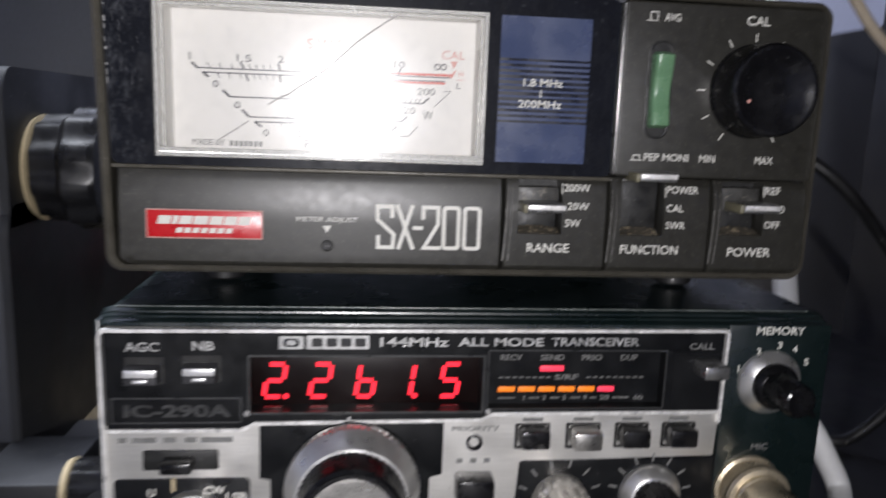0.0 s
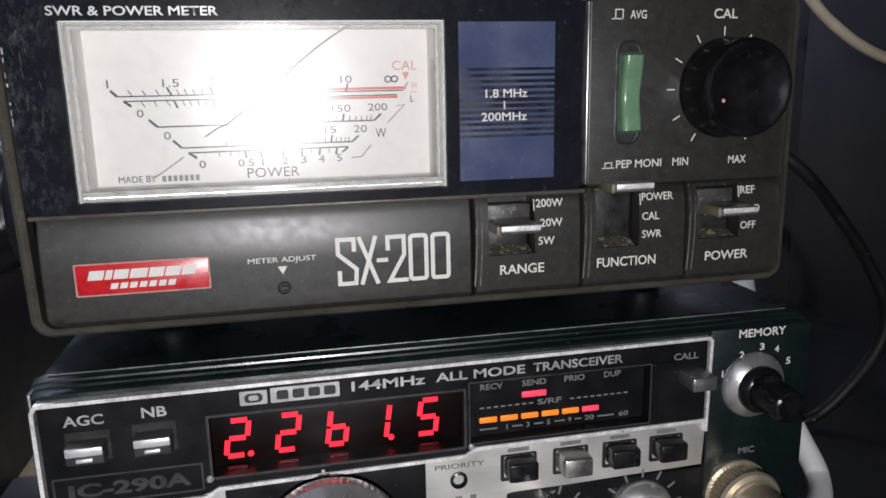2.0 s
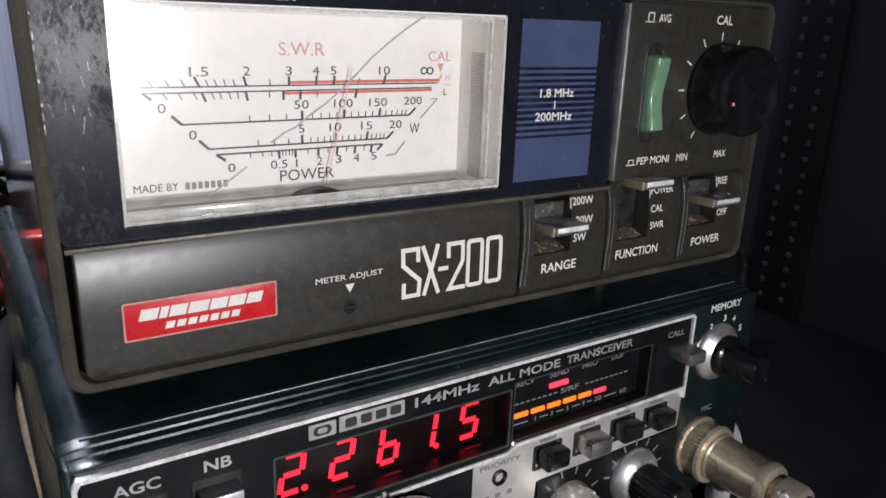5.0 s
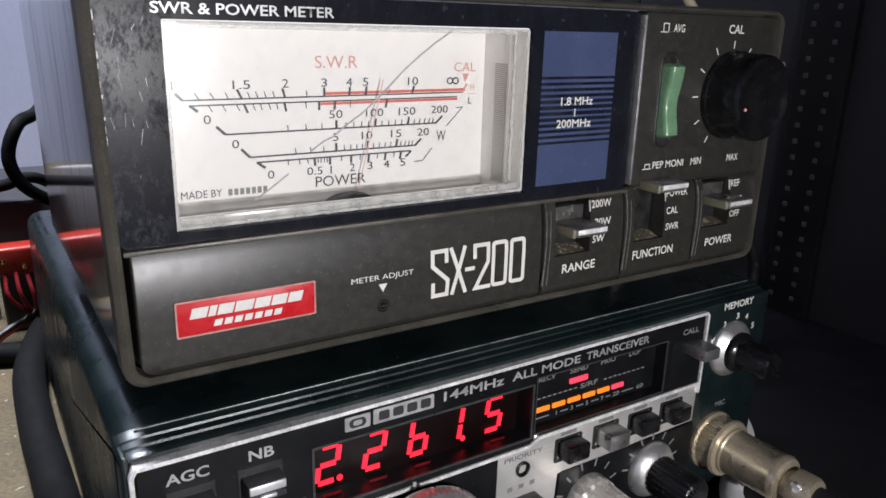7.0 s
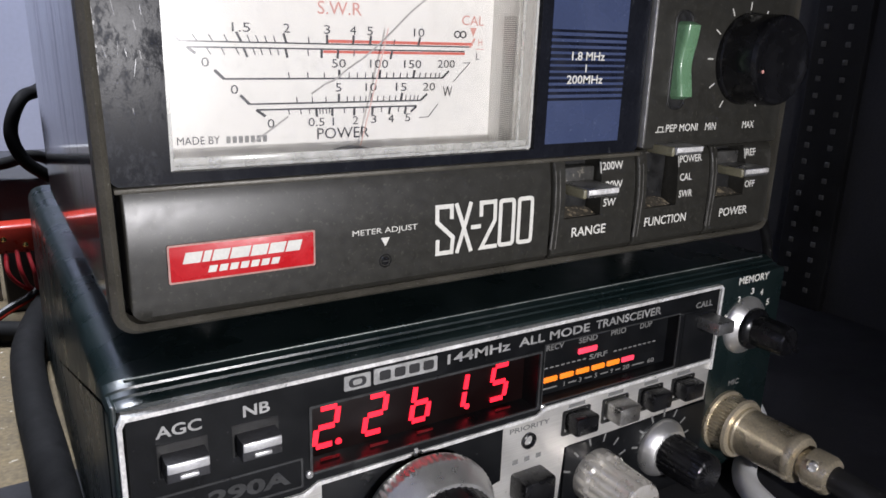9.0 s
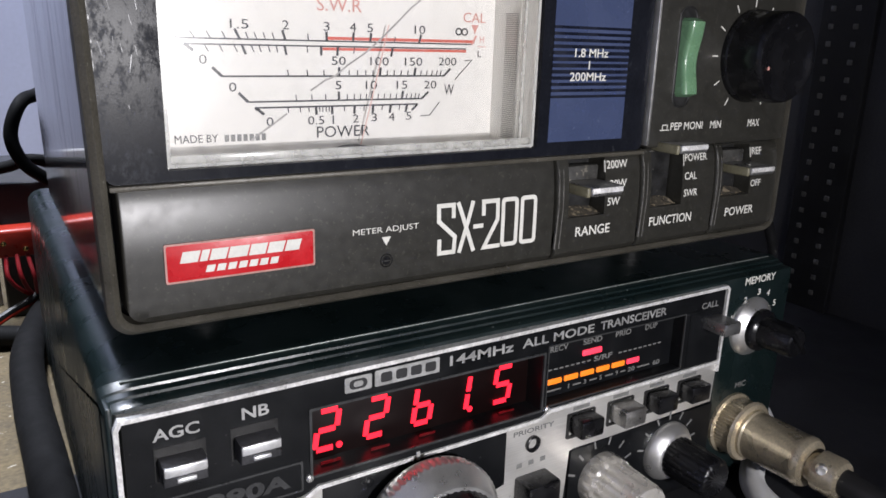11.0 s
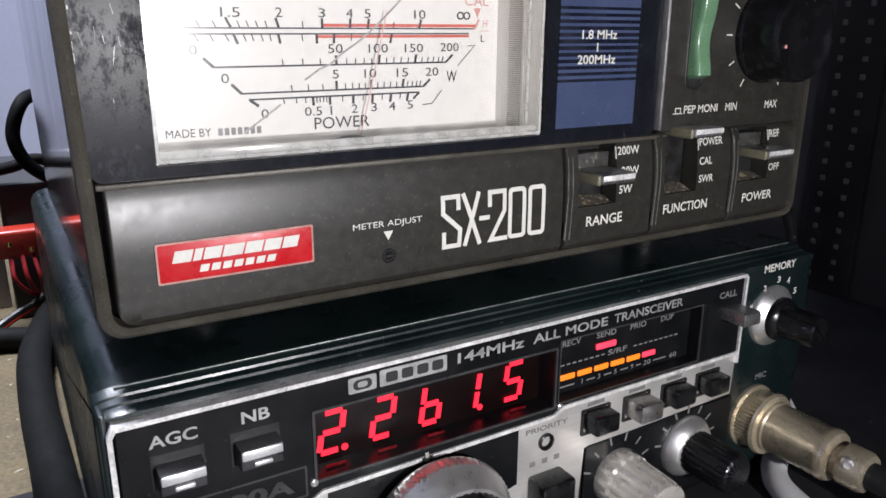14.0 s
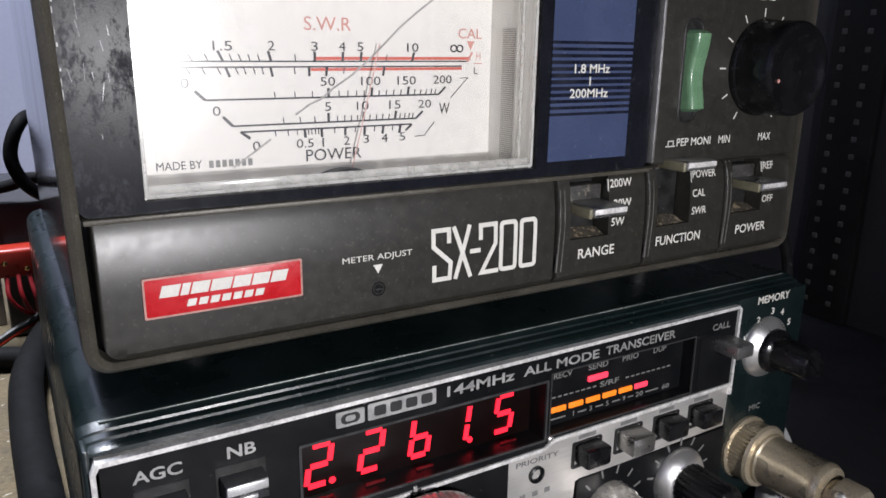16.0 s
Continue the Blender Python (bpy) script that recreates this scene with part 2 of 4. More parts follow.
NICKEL_KNOB = mat("nickel_knob", (0.84, 0.8, 0.73), 0.28, 0.65, 0.15, 200, 0.1, 3000, 0.2, 900, (0.2, 0.16, 0.1), 0.1)
ENAMEL = mat("dark_green_enamel", (0.0062, 0.0125, 0.0128), 0.3, 0.0, 0.3, 80, 0.12, 1800, 0.6, 1500, (0.25, 0.27, 0.26), 0.12, spec=0.75)
WORN_SPOT = mat("worn_spot", (0.34, 0.34, 0.34), 0.45, 0.2, 0.5, 400, 0.2, 2000)
HAIRLINE = mat("hairline_scratch", (0.12, 0.12, 0.125), 0.4, 0.3, 0.5, 400)
WORN = mat("worn_edge", (0.20, 0.22, 0.21), 0.4, 0.4, 0.6, 220, 0.3, 1500)
PANEL = mat("black_panel", (0.0055, 0.006, 0.007), 0.36, 0.0, 0.3, 150, 0.06, 2000, 0.35, 900, (0.16, 0.16, 0.16), 0.1, spec=0.3)
HOLE = mat("hole_grey", (0.085, 0.083, 0.08), 0.6, 0.0, 0.4, 200)
SMOKE = mat("smoked_window", (0.0055, 0.002, 0.002), 0.35, 0.0, 0.2, 150, smear=0.05, spec=0.3)
LED = glow("lit_red", (1.0, 0.014, 0.036), 1.7)
LED_SEND = glow("lit_pink", (1.0, 0.05, 0.10), 1.1)
LED_ORANGE = glow("lit_orange", (1.0, 0.24, 0.015), 0.85)
LED_REFLECTION = mat("red_reflection_paint", (0.10, 0.004, 0.006), 0.3, 0.0, 0.2, 300)
WINDOW = clear("meter_window", (0.97, 0.97, 0.96), 0.03, 0.045)
# strong pale haze here paints in the brightness of lit clear plastic
EDGE = clear("plastic_wall", (0.97, 0.97, 0.96), 0.08, 0.6, 0.1)
SOFT_RUBBER = mat("soft_black_rubber", (0.0045, 0.0045, 0.005), 0.8, 0.0, 0.3, 150, 0.3, 1200, 0.15, 500, (0.06, 0.06, 0.06), spec=0.2)
RUBBER = mat("black_rubber", (0.009, 0.009, 0.010), 0.5, 0.0, 0.3, 150, 0.3, 1200, 0.4, 500)
CREAM = mat("cream_sheath", (0.78, 0.66, 0.49), 0.45, 0.0, 0.15, 100, 0.1, 1200, 0.3, 500, (0.3, 0.25, 0.18))
IVORY = mat("ivory_ring", (0.46, 0.38, 0.24), 0.45, 0.0, 0.15, 150, 0.1, 1200)
WHITE_PVC = mat("white_sheath", (0.78, 0.78, 0.78), 0.4, 0.0, 0.06, 100, 0.1, 1200, 0.3, 500, (0.4, 0.38, 0.35))
RED_PVC = mat("red_sheath", (0.2, 0.01, 0.014), 0.35, 0.0, 0.2, 120, 0.1, 1200)
RED_PLUG = mat("red_plug", (0.38, 0.025, 0.012), 0.35, 0.0, 0.2, 120, 0.1, 1200)
BRASS = mat("brass_contact", (0.75, 0.52, 0.2), 0.25, 1.0, 0.2, 200)
LAVENDER = mat("lavender_wall_paint", (0.40, 0.42, 0.55), 0.7, 0.0, 0.06, 12, 0.3, 300)
CEILING = mat("white_ceiling_paint", (0.75, 0.75, 0.74), 0.8, 0.0, 0.05, 6, 0.3, 200)
GREY_BOX = mat("pale_grey_plastic", (0.38, 0.37, 0.38), 0.5, 0.0, 0.1, 20, 0.2, 500)
SLATE = mat("slate_grey_metal", (0.045, 0.048, 0.058), 0.5, 0.1, 0.15, 20, 0.2, 500)
BRACKET = mat("grey_bracket_metal", (0.018, 0.019, 0.022), 0.55, 0.3, 0.15, 40, 0.2, 800, 0.2, 500)
RACK = mat("black_rack_metal", (0.022, 0.022, 0.025), 0.55, 0.0, 0.2, 30, 0.3, 900, 0.3, 300, (0.08, 0.08, 0.08))
UPRIGHT = mat("upright_black", (0.009, 0.009, 0.010), 0.6, 0.0, 0.2, 60, 0.3, 900)
RACK_SIDE = mat("rack_side_paint", (0.05, 0.05, 0.055), 0.55, 0.0, 0.2, 30, 0.3, 900, 0.3, 300, (0.08, 0.08, 0.08))
DESK = mat("speckled_tan_desk", (0.105, 0.08, 0.044), 0.75, 0.0, 0.6, 90, 0.8, 700, 0.6, 420, (0.65, 0.62, 0.55))

# ---- mesh helpers, in millimetres ----
MM = 0.001


def link(name, bm, material, parent=None, label="", smooth=True):
    bmesh.ops.recalc_face_normals(bm, faces=bm.faces)
    me = bpy.data.meshes.new(name)
    bm.to_mesh(me)
    bm.free()
    me.materials.append(material)
    if smooth:
        me.polygons.foreach_set("use_smooth", [True] * len(me.polygons))
        me.set_sharp_from_angle(angle=radians(32))
    ob = new(name, me)
    if parent:
        ob.parent = parent
    return tagged(ob, label)


def part(name, bm, material, parent, label=""):
    return link(name, bm, material, parent, label)


def thing(name, label, category, group="", kind=""):
    return tagged(new(name), label, category, group, kind)


def box(x0, x1, y0, y1, z0, z1, bevel=0.0, segs=2):
    bm = bmesh.new()
    bmesh.ops.create_cube(bm, size=1)
    for v in bm.verts:
        v.co = Vector(((x0 if v.co.x < 0 else x1) * MM, (y0 if v.co.y < 0 else y1) * MM, (z0 if v.co.z < 0 else z1) * MM))
    if bevel:
        bmesh.ops.bevel(bm, geom=bm.edges[:], offset=bevel * MM, segments=segs, affect="EDGES", profile=0.5)
    return bm


def prism(points, y0, y1, bevel=0.0, segs=2):
    """A flat outline in x and z, given depth along y."""
    bm = bmesh.new()
    a = [bm.verts.new((x * MM, y0 * MM, z * MM)) for x, z in points]
    b = [bm.verts.new((x * MM, y1 * MM, z * MM)) for x, z in points]
    f = bm.faces.new(a)
    bm.faces.new(b[::-1])
    for i in range(len(a)):
        j = (i + 1) % len(a)
        bm.faces.new((a[j], a[i], b[i], b[j]))
    if bevel:
        bmesh.ops.bevel(bm, geom=list(f.edges), offset=bevel * MM, segments=segs, affect="EDGES", profile=0.5)
    return bm


def rounded(x0, x1, z0, z1, r, n=6):
    pts = []
    for cx, cz, a0 in ((x1 - r, z1 - r, 0), (x0 + r, z1 - r, 90), (x0 + r, z0 + r, 180), (x1 - r, z0 + r, 270)):
        for i in range(n + 1):
            a = radians(a0 + 90 * i / n)
            pts.append((cx + r * math.cos(a), cz + r * math.sin(a)))
    return pts


def ring(outer, inner, y0, y1, lip=0.0):
    """A frame between two outlines of the same number of points; lip rounds its front."""
    bm = bmesh.new()
    rows = []
    levels = [(0.0, y1), (0.0, y0 + lip), (0.3, y0 + lip * 0.3), (0.5, y0), (0.7, y0 + lip * 0.3), (1.0, y0 + lip), (1.0, y1)] if lip else [(0, y1), (0, y0), (1, y0), (1, y1)]
    for k, y in levels:
        rows.append([bm.verts.new(((o[0] * (1 - k) + i[0] * k) * MM, y * MM, (o[1] * (1 - k) + i[1] * k) * MM)) for o, i in zip(outer, inner)])
    n = len(outer)
    for a, b in zip(rows, rows[1:] + rows[:1]):
        for i in range(n):
            bm.faces.new((a[i], a[(i + 1) % n], b[(i + 1) % n], b[i]))
    return bm


def lathe(profile, cx, cz, n=40, flutes=0, depth=0.0, lo=-1e9, hi=1e9):
    """A turned shape about a line along y: rows of radius and y. Between lo and hi its rim is fluted."""
    bm = bmesh.new()
    rows = []
    for r, y in profile:
        row = []
        for i in range(n):
            a = 2 * math.pi * i / n
            rr = r
            if flutes and lo <= y <= hi:
                rr = r - depth * (0.5 + 0.5 * math.cos(a * flutes))
            row.append(bm.verts.new(((cx + rr * math.cos(a)) * MM, y * MM, (cz + rr * math.sin(a)) * MM)))
        rows.append(row)
    for a, b in zip(rows, rows[1:]):
        for i in range(n):
            bm.faces.new((a[i], a[(i + 1) % n], b[(i + 1) % n], b[i]))
    bm.faces.new(rows[0])
    bm.faces.new(rows[-1][::-1])
    return bm


def sweep(points, r, n=12, steps=10, tip=False):
    """A round cable through the points."""
    p = [Vector(q) * MM for q in points]
    p = [2 * p[0] - p[1]] + p + [2 * p[-1] - p[-2]]
    line = []
    for i in range(1, len(p) - 2):
        for s in range(steps):
            t = s / steps
            a, b, c, d = p[i - 1:i + 3]
            line.append(0.5 * (2 * b + (c - a) * t + (2 * a - 5 * b + 4 * c - d) * t * t + (3 * b - a - 3 * c + d) * t ** 3))
    line.append(p[-2])
    bm = bmesh.new()
    rows, side = [], None
    for i, q in enumerate(line):
        way = (line[min(i + 1, len(line) - 1)] - line[max(i - 1, 0)]).normalized()
        if side is None:
            side = way.cross(Vector((0.31, 0.2, 0.93))).normalized()
        side = (side - way * side.dot(way)).normalized()
        up = way.cross(side)
        k_ = (0.35, 0.72, 0.92)[i] if tip and i < 3 else 1.0
        rows.append([bm.verts.new(q + (side * math.cos(2 * math.pi * k / n) + up * math.sin(2 * math.pi * k / n)) * r * k_ * MM) for k in range(n)])
    for a, b in zip(rows, rows[1:]):
        for k in range(n):
            bm.faces.new((a[k], a[(k + 1) % n], b[(k + 1) % n], b[k]))
    bm.faces.new(rows[0])
    bm.faces.new(rows[-1][::-1])
    return bm


def strip(points, width, y0, y1):
    """A drawn line of even width through points in x and z."""
    left, right = [], []
    for i, (x, z) in enumerate(points):
        p = Vector((x, z))
        before = (p - Vector(points[i - 1])).normalized() if i else None
        after = (Vector(points[i + 1]) - p).normalized() if i < len(points) - 1 else None
        d = ((before or after) + (after or before)).normalized()
        d = d * width / 2 / max(0.5, d.dot(before or after))
        left.append((x - d.y, z + d.x))
        right.append((x + d.y, z - d.x))
    return prism(left + right[::-1], y0, y1)


def onband(bm, lift):
    """Lays a flat mesh onto the curved lower front."""
    for v in bm.verts:
        v.co.y = (bulge(v.co.z / MM) - lift) * MM + v.co.y
    return bm


def dense(points, k=10, closed=False):
    """The same line with k steps between its points."""
    out = []
    for i, p in enumerate(points):
        if i + 1 == len(points) and not closed:
            return out + [p]
        q = points[(i + 1) % len(points)]
        out += [(p[0] + (q[0] - p[0]) * j / k, p[1] + (q[1] - p[1]) * j / k) for j in range(k)]
    return out


def merge(*meshes):
    out = bmesh.new()
    for bm in meshes:
        me = bpy.data.meshes.new("joined")
        bm.to_mesh(me)
        bm.free()
        out.from_mesh(me)
        bpy.data.meshes.remove(me)
    return out


def letters(text, x0, x1, z0, z1, y, bold=0.0, shear=0.0, turn=0.0):
    """Words in the built-in font, set between x0 and x1, z0 and z1, facing the front."""
    cu = bpy.data.curves.new("letters", "FONT")
    cu.body, cu.size, cu.shear = text, 1.0, shear
    cu.offset, cu.resolution_u = bold, 3
    ob = bpy.data.objects.new("letters", cu)
    scene.collection.objects.link(ob)
    bpy.context.view_layer.update()
    me = bpy.data.meshes.new_from_object(ob.evaluated_get(bpy.context.evaluated_depsgraph_get()))
    bpy.data.objects.remove(ob)
    bm = bmesh.new()
    bm.from_mesh(me)
    bpy.data.meshes.remove(me)
    xs, ys = [v.co.x for v in bm.verts], [v.co.y for v in bm.verts]
    sx, sz = (x1 - x0) / (max(xs) - min(xs)), (z1 - z0) / (max(ys) - min(ys))
    lo_x, lo_y = min(xs), min(ys)
    for v in bm.verts:
        x, z = x0 + (v.co.x - lo_x) * sx, z0 + (v.co.y - lo_y) * sz
        v.co = Vector((x * MM, y * MM, z * MM))
    return bm


def word(parent, text, x0, x1, z0, z1, y, material, bold=0.0, shear=0.0, label="", curved=False):
    bm = letters(text, x0, x1, z0, z1, 0 if curved else y, bold, shear)
    if curved:
        onband(bm, 0.1)
    me = bpy.data.meshes.new("lettering")
    bm.to_mesh(me)
    bm.free()
    me.materials.append(material)
    ob = new("lettering", me)
    ob.parent = parent
    return tagged(ob, label)


def centred(parent, text, x, z, h, y, material, w=None, bold=0.0, label=""):
    w = w if w else h * 0.62 * len(text)
    return word(parent, text, x - w / 2, x + w / 2, z - h / 2, z + h / 2, y, material, bold, 0.0, label)


# ---- the setting ----
floor = tagged(link("desk", box(-1600, 1600, -400, 620, -92, -70, 2), DESK), "speckled tan desk surface, dusty and worn", "desk", "", "structure")
wall = tagged(link("wall_back", box(-1600, 1600, 620, 640, -800, 1700), LAVENDER), "pale lavender painted wall behind the equipment", "wall", "", "structure")
tagged(link("wall_left", box(-1620, -1600, -2000, 640, -800, 1700), LAVENDER), "pale lavender painted side wall of the room", "wall", "", "structure")
tagged(link("wall_right", box(1600, 1620, -2000, 640, -800, 1700), LAVENDER), "pale lavender painted side wall of the room", "wall", "", "structure")
tagged(link("wall_front", box(-1620, 1620, -2020, -2000, -800, 1700), LAVENDER), "pale lavender painted wall behind the viewer", "wall", "", "structure")
tagged(link("ceiling", box(-1620, 1620, -2020, 640, 1700, 1720), CEILING), "plain white painted ceiling", "ceiling", "", "structure")
tagged(link("floor", box(-1620, 1620, -2020, 640, -820, -800), DESK), "plain tan floor of the room", "floor", "", "structure")
rack = thing("rack_side", "matt black metal rack side with a perforated upright", "rack", "", "structure")
part("side_panel", box(301, 305, -420, 186, -70, 620, 0.5), RACK_SIDE, rack)
part("rear_panel", box(301, 305, 186.5, 615, -70, 86, 0.5), RACK_SIDE, rack)
part("shelf", box(-2, 301, -420, 240, -70, -68.2, 0.4), RACK, rack, "black metal shelf")
# dark sheet added over the near left desk to keep that corner dark
part("shelf", box(-240, -2.2, -420, 84, -70, -68.4, 0.4), RACK, rack)
# out of view, added to shade the meter from the ceiling lamp
part("light_blocking_shelf", box(-4, 301, -420, 240, 236, 240, 0.5), RACK, rack, "unseen black shelf overhead, added to block the ceiling lamp")
post = part("upright", box(296.5, 300.8, 62.5, 86, -68.1, 420, 0.6), UPRIGHT, rack)
for col in (70.0, 80.8):
    for k in range(60):
        z = -60 + k * 7.2
        part("slot", box(296.0, 296.9, col - 1.1, col + 1.1, z - 1.1, z + 1.1, 0.3), HOLE, post)

# ---- power meter ----
sx = thing("power_meter", "black power meter with a white dial, resting on the transceiver", "power meter")


def lean(bm):
    """The front flares a little towards its top on the dial side."""
    for v in bm.verts:
        if v.co.x < 0.006:
            v.co.x -= 0.02 * v.co.z
    return bm


part("case", lean(ring(rounded(-1.0, 154.8, 0.7, 62.7, 3.2), rounded(0.2, 153.6, 1.9, 61.5, 2.4), 4, 103)), CASE, sx, "glossy dark enamelled steel case")
part("back_panel", lean(prism(rounded(0.0, 153.8, 1.7, 61.7, 2.4), 101, 103.4, 0.3)), CASE, sx)
part("rim", lean(ring(rounded(-1.4, 155.4, 0.5, 63.2, 3.6, 8), rounded(0.5, 155.0, 1.9, 62.0, 2.6, 8), -0.6, 4.2, 0.9)), RIM, sx, "worn dark grey plastic rim")


def bulge(z):
    return 0.2 + 0.0105 * max(z - 12, 0) ** 2 + (0.5 * max(3.2 - z, 0) ** 2) + 0.25 * max(z - 21.6, 0) ** 2


def band(x0, x1, hole=None, z0=1.9, z1=23.3, corner=0.0):
    """A stretch of the curved lower front, with a slot cut through it where one is given."""
    zs = sorted({z0, z1, *[z0 + (z1 - z0) * i / 20 for i in range(21)], *((hole[2], hole[3]) if hole else ())})
    e = 0.35
    xs = sorted({x0, x0 + e * 0.4, x0 + e, x1 - e, x1 - e * 0.4, x1, *((hole[0], hole[1]) if hole else ()), *((x0 + corner * (1 - math.cos(radians(i * 11.25))) for i in range(1, 9)) if corner else ())})
    bm = bmesh.new()

    def lift(x, z):
        """Rounds the lower corner at x0."""
        low = z0 + corner - math.sqrt(corner ** 2 - (x0 + corner - x) ** 2) if x < x0 + corner else z0
        return low + (z - z0) * (z1 - low) / (z1 - z0)

    def depth(x, z):
        d = max(0, e - min(x - x0, x1 - x)) / e
        return bulge(z) + 0.4 * d * d
    grid = [[bm.verts.new((x * MM, depth(x, lift(x, z)) * MM, lift(x, z) * MM)) for x in xs] for z in zs]
    for i in range(len(zs) - 1):
        for j in range(len(xs) - 1):
            if hole and hole[0] <= xs[j] and xs[j + 1] <= hole[1] and hole[2] <= zs[i] and zs[i + 1] <= hole[3]:
                continue
            bm.faces.new((grid[i][j], grid[i][j + 1], grid[i + 1][j + 1], grid[i + 1][j]))
    edges = [ed for ed in bm.edges if len(ed.link_faces) == 1]
    made = bmesh.ops.extrude_edge_only(bm, edges=edges)["geom"]
    for v in made:
        if isinstance(v, bmesh.types.BMVert):
            v.co.y = 6.5 * MM
    return bm


def dust_ramp(x0, x1, z0):
    """An uneven bank of dust along the foot of a slot."""
    rng = random.Random(int(x0 * 10))
    bm = bmesh.new()
    rows = []
    for j, (y, h) in enumerate(((1.2, 0.15), (2.2, 0.5), (3.4, 1.3), (4.6, 1.7), (6.2, 2.0))):
        rows.append([bm.verts.new(((x0 + (x1 - x0) * i / 24) * MM, y * MM, (z0 + h * (0.7 + 0.3 * math.sin(math.pi * i / 24)) + rng.uniform(-0.16, 0.16)) * MM)) for i in range(25)])
    rows.append([bm.verts.new((v.co.x, v.co.y, (z0 - 0.2) * MM)) for v in rows[-1]])
    rows.append([bm.verts.new((v.co.x, v.co.y, (z0 - 0.2) * MM)) for v in rows[0]])
    for a, b in zip(rows, rows[1:] + rows[:1]):
        for i in range(24):
            bm.faces.new((a[i], a[i + 1], b[i + 1], b[i]))
    bm.faces.new([r[0] for r in rows])
    bm.faces.new([r[-1] for r in rows])
    return bm


front = part("lower_band", band(1.2, 83.2, None, 1.9, 22.3, 3.2), OLIVE, sx, "curved olive-black plastic band with a red badge")
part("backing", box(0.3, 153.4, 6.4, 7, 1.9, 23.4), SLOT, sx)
part("rail", box(0.3, 107.6, 0.35, 6.4, 22.45, 23.3, 0.25), RIM, sx, "worn dark grey rail above the lower band")
switches = []
for x0, x1, hx0, hx1, hz0, hz1, lever in ((83.9, 107.2, 86.9, 96.9, 10.2, 22.9, 16.2), (107.9, 131.6, 110.6, 120.6, 10.3, 22.9, 23.55), (132.3, 155.0, 134.4, 144.6, 10.8, 22.9, 17.2)):
    p = part("switch_panel", band(x0, x1, (hx0, hx1, hz0, hz1)), OLIVE, sx)
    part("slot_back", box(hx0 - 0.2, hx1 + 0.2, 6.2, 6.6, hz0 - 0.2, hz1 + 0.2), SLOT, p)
    part("slider", box(hx0 + 0.3, hx1 - 0.3, 2.6, 6.0, lever - 1.2, lever + 4.4 if lever < 20 else 23, 0.4), SLIDER, p, "dusty grey slide cover")
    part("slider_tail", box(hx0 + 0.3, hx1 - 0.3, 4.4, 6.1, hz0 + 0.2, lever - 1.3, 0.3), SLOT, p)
    lx = hx0 + (0.1 if lever < 17 else 0.9 if lever > 20 else 1.7)
    lv = part("lever", box(lx + 0.7, lx + 9.2, -5.6, 4, lever - 0.55, lever + 1.45, 0.45, 3), LEVER, p, "worn dark chromed slide lever")
    part("lever_core", box(lx, lx + 0.9, -5.1, 4, lever - 0.75, lever + 1.3, 0.35, 3), CORE, lv, "yellowed plastic core of the lever")
    # pale strip put in as the torch highlight along the lever's front
    part("lever_highlight", box(lx + 0.85, lx + 9.1, -5.72, -5.3, lever + 0.1, lever + 1.2, 0.15), BORDER, lv)
    part("dirt", dust_ramp(hx0 + 0.2, hx1 - 0.2, hz0 - 0.1), GRIME, p, "tan dust lying in the switch slot")
    for sx_, wide in ((x0 + 0.35, 0.3), (x0 + 1.5, 0.22)):
        edge = [(sx_ - 0.012 * max(0, 14 - z) ** 1.6, z) for z in (22.9, 20, 17, 14, 11, 8, 5.5, 4.0)]
        part("panel_ridge", onband(strip(edge, wide, 0, 0.4), 0.1), RIDGE, p)
    switches.append(p)
a, b, c = switches
for p, t, x0, x1, z in ((a, "200W", 97.2, 103.2, 20.7), (a, "20W", 98.1, 103, 16.6), (a, "5W", 97.6, 101.2, 12.8), (b, "POWER", 121.2, 128.6, 20.85), (b, "CAL", 121.2, 125.2, 16.7), (b, "SWR", 121.2, 125.8, 12.8),
                        (c, "REF", 144.9, 148.5, 21.2), (c, "FWD", 145.8, 149.6, 17.0), (c, "OFF", 144.9, 148.7, 13.4)):
    word(p, t, x0, x1, z - 0.85, z + 0.85, 0, WHITE, 0.012, curved=True)
for p, t, x0, x1, z in ((a, "RANGE", 89.2, 98.9, 7.1), (b, "FUNCTION", 110.9, 124.6, 7.1), (c, "POWER", 136.6, 147.2, 6.9)):
    word(p, t, x0, x1, z - 1.05, z + 1.05, 0, WHITE, 0.014, curved=True)
for p, x, z in ((a, 96.95, 20.7), (b, 121.0, 20.6), (c, 144.7, 21.2)):
    part("index_line", onband(strip(dense([(x - 0.15, z - 1.5), (x - 0.15, z + 0.9)]), 0.2, 0, 0.3), 0.05), WHITE, p)

# the badge: red plate with slanted plain bars where its lettering stands
badge = part("badge", prism(rounded(7.1, 31.1, 7.9, 14.0, 0.3, 3), -0.15, 0.9, 0.12), BADGE, front, "red enamel badge with white bars")
part("badge_edge", ring(rounded(7.0, 31.2, 7.8, 14.1, 0.3, 3), rounded(7.3, 30.9, 8.1, 13.8, 0.3, 3), -0.17, 0.6), BADGE_EDGE, badge)
widths = (2.7, 1.2, 2.6, 3.1, 2.7, 2.7, 2.5)
for i, w in enumerate(widths):
    x = 9.2 + sum(widths[:i]) + i * 0.28
    part("bar", prism([(x, 10.9), (x + w, 10.9), (x + w + 0.55, 12.7), (x + 0.55, 12.7)], -0.2, 0.2), WHITE, badge)
for i in range(7):
    x = 13.0 + i * 1.72
    part("bar", prism([(x, 9.05), (x + 1.3, 9.05), (x + 1.65, 10.15), (x + 0.35, 10.15)], -0.2, 0.2), WHITE, badge)
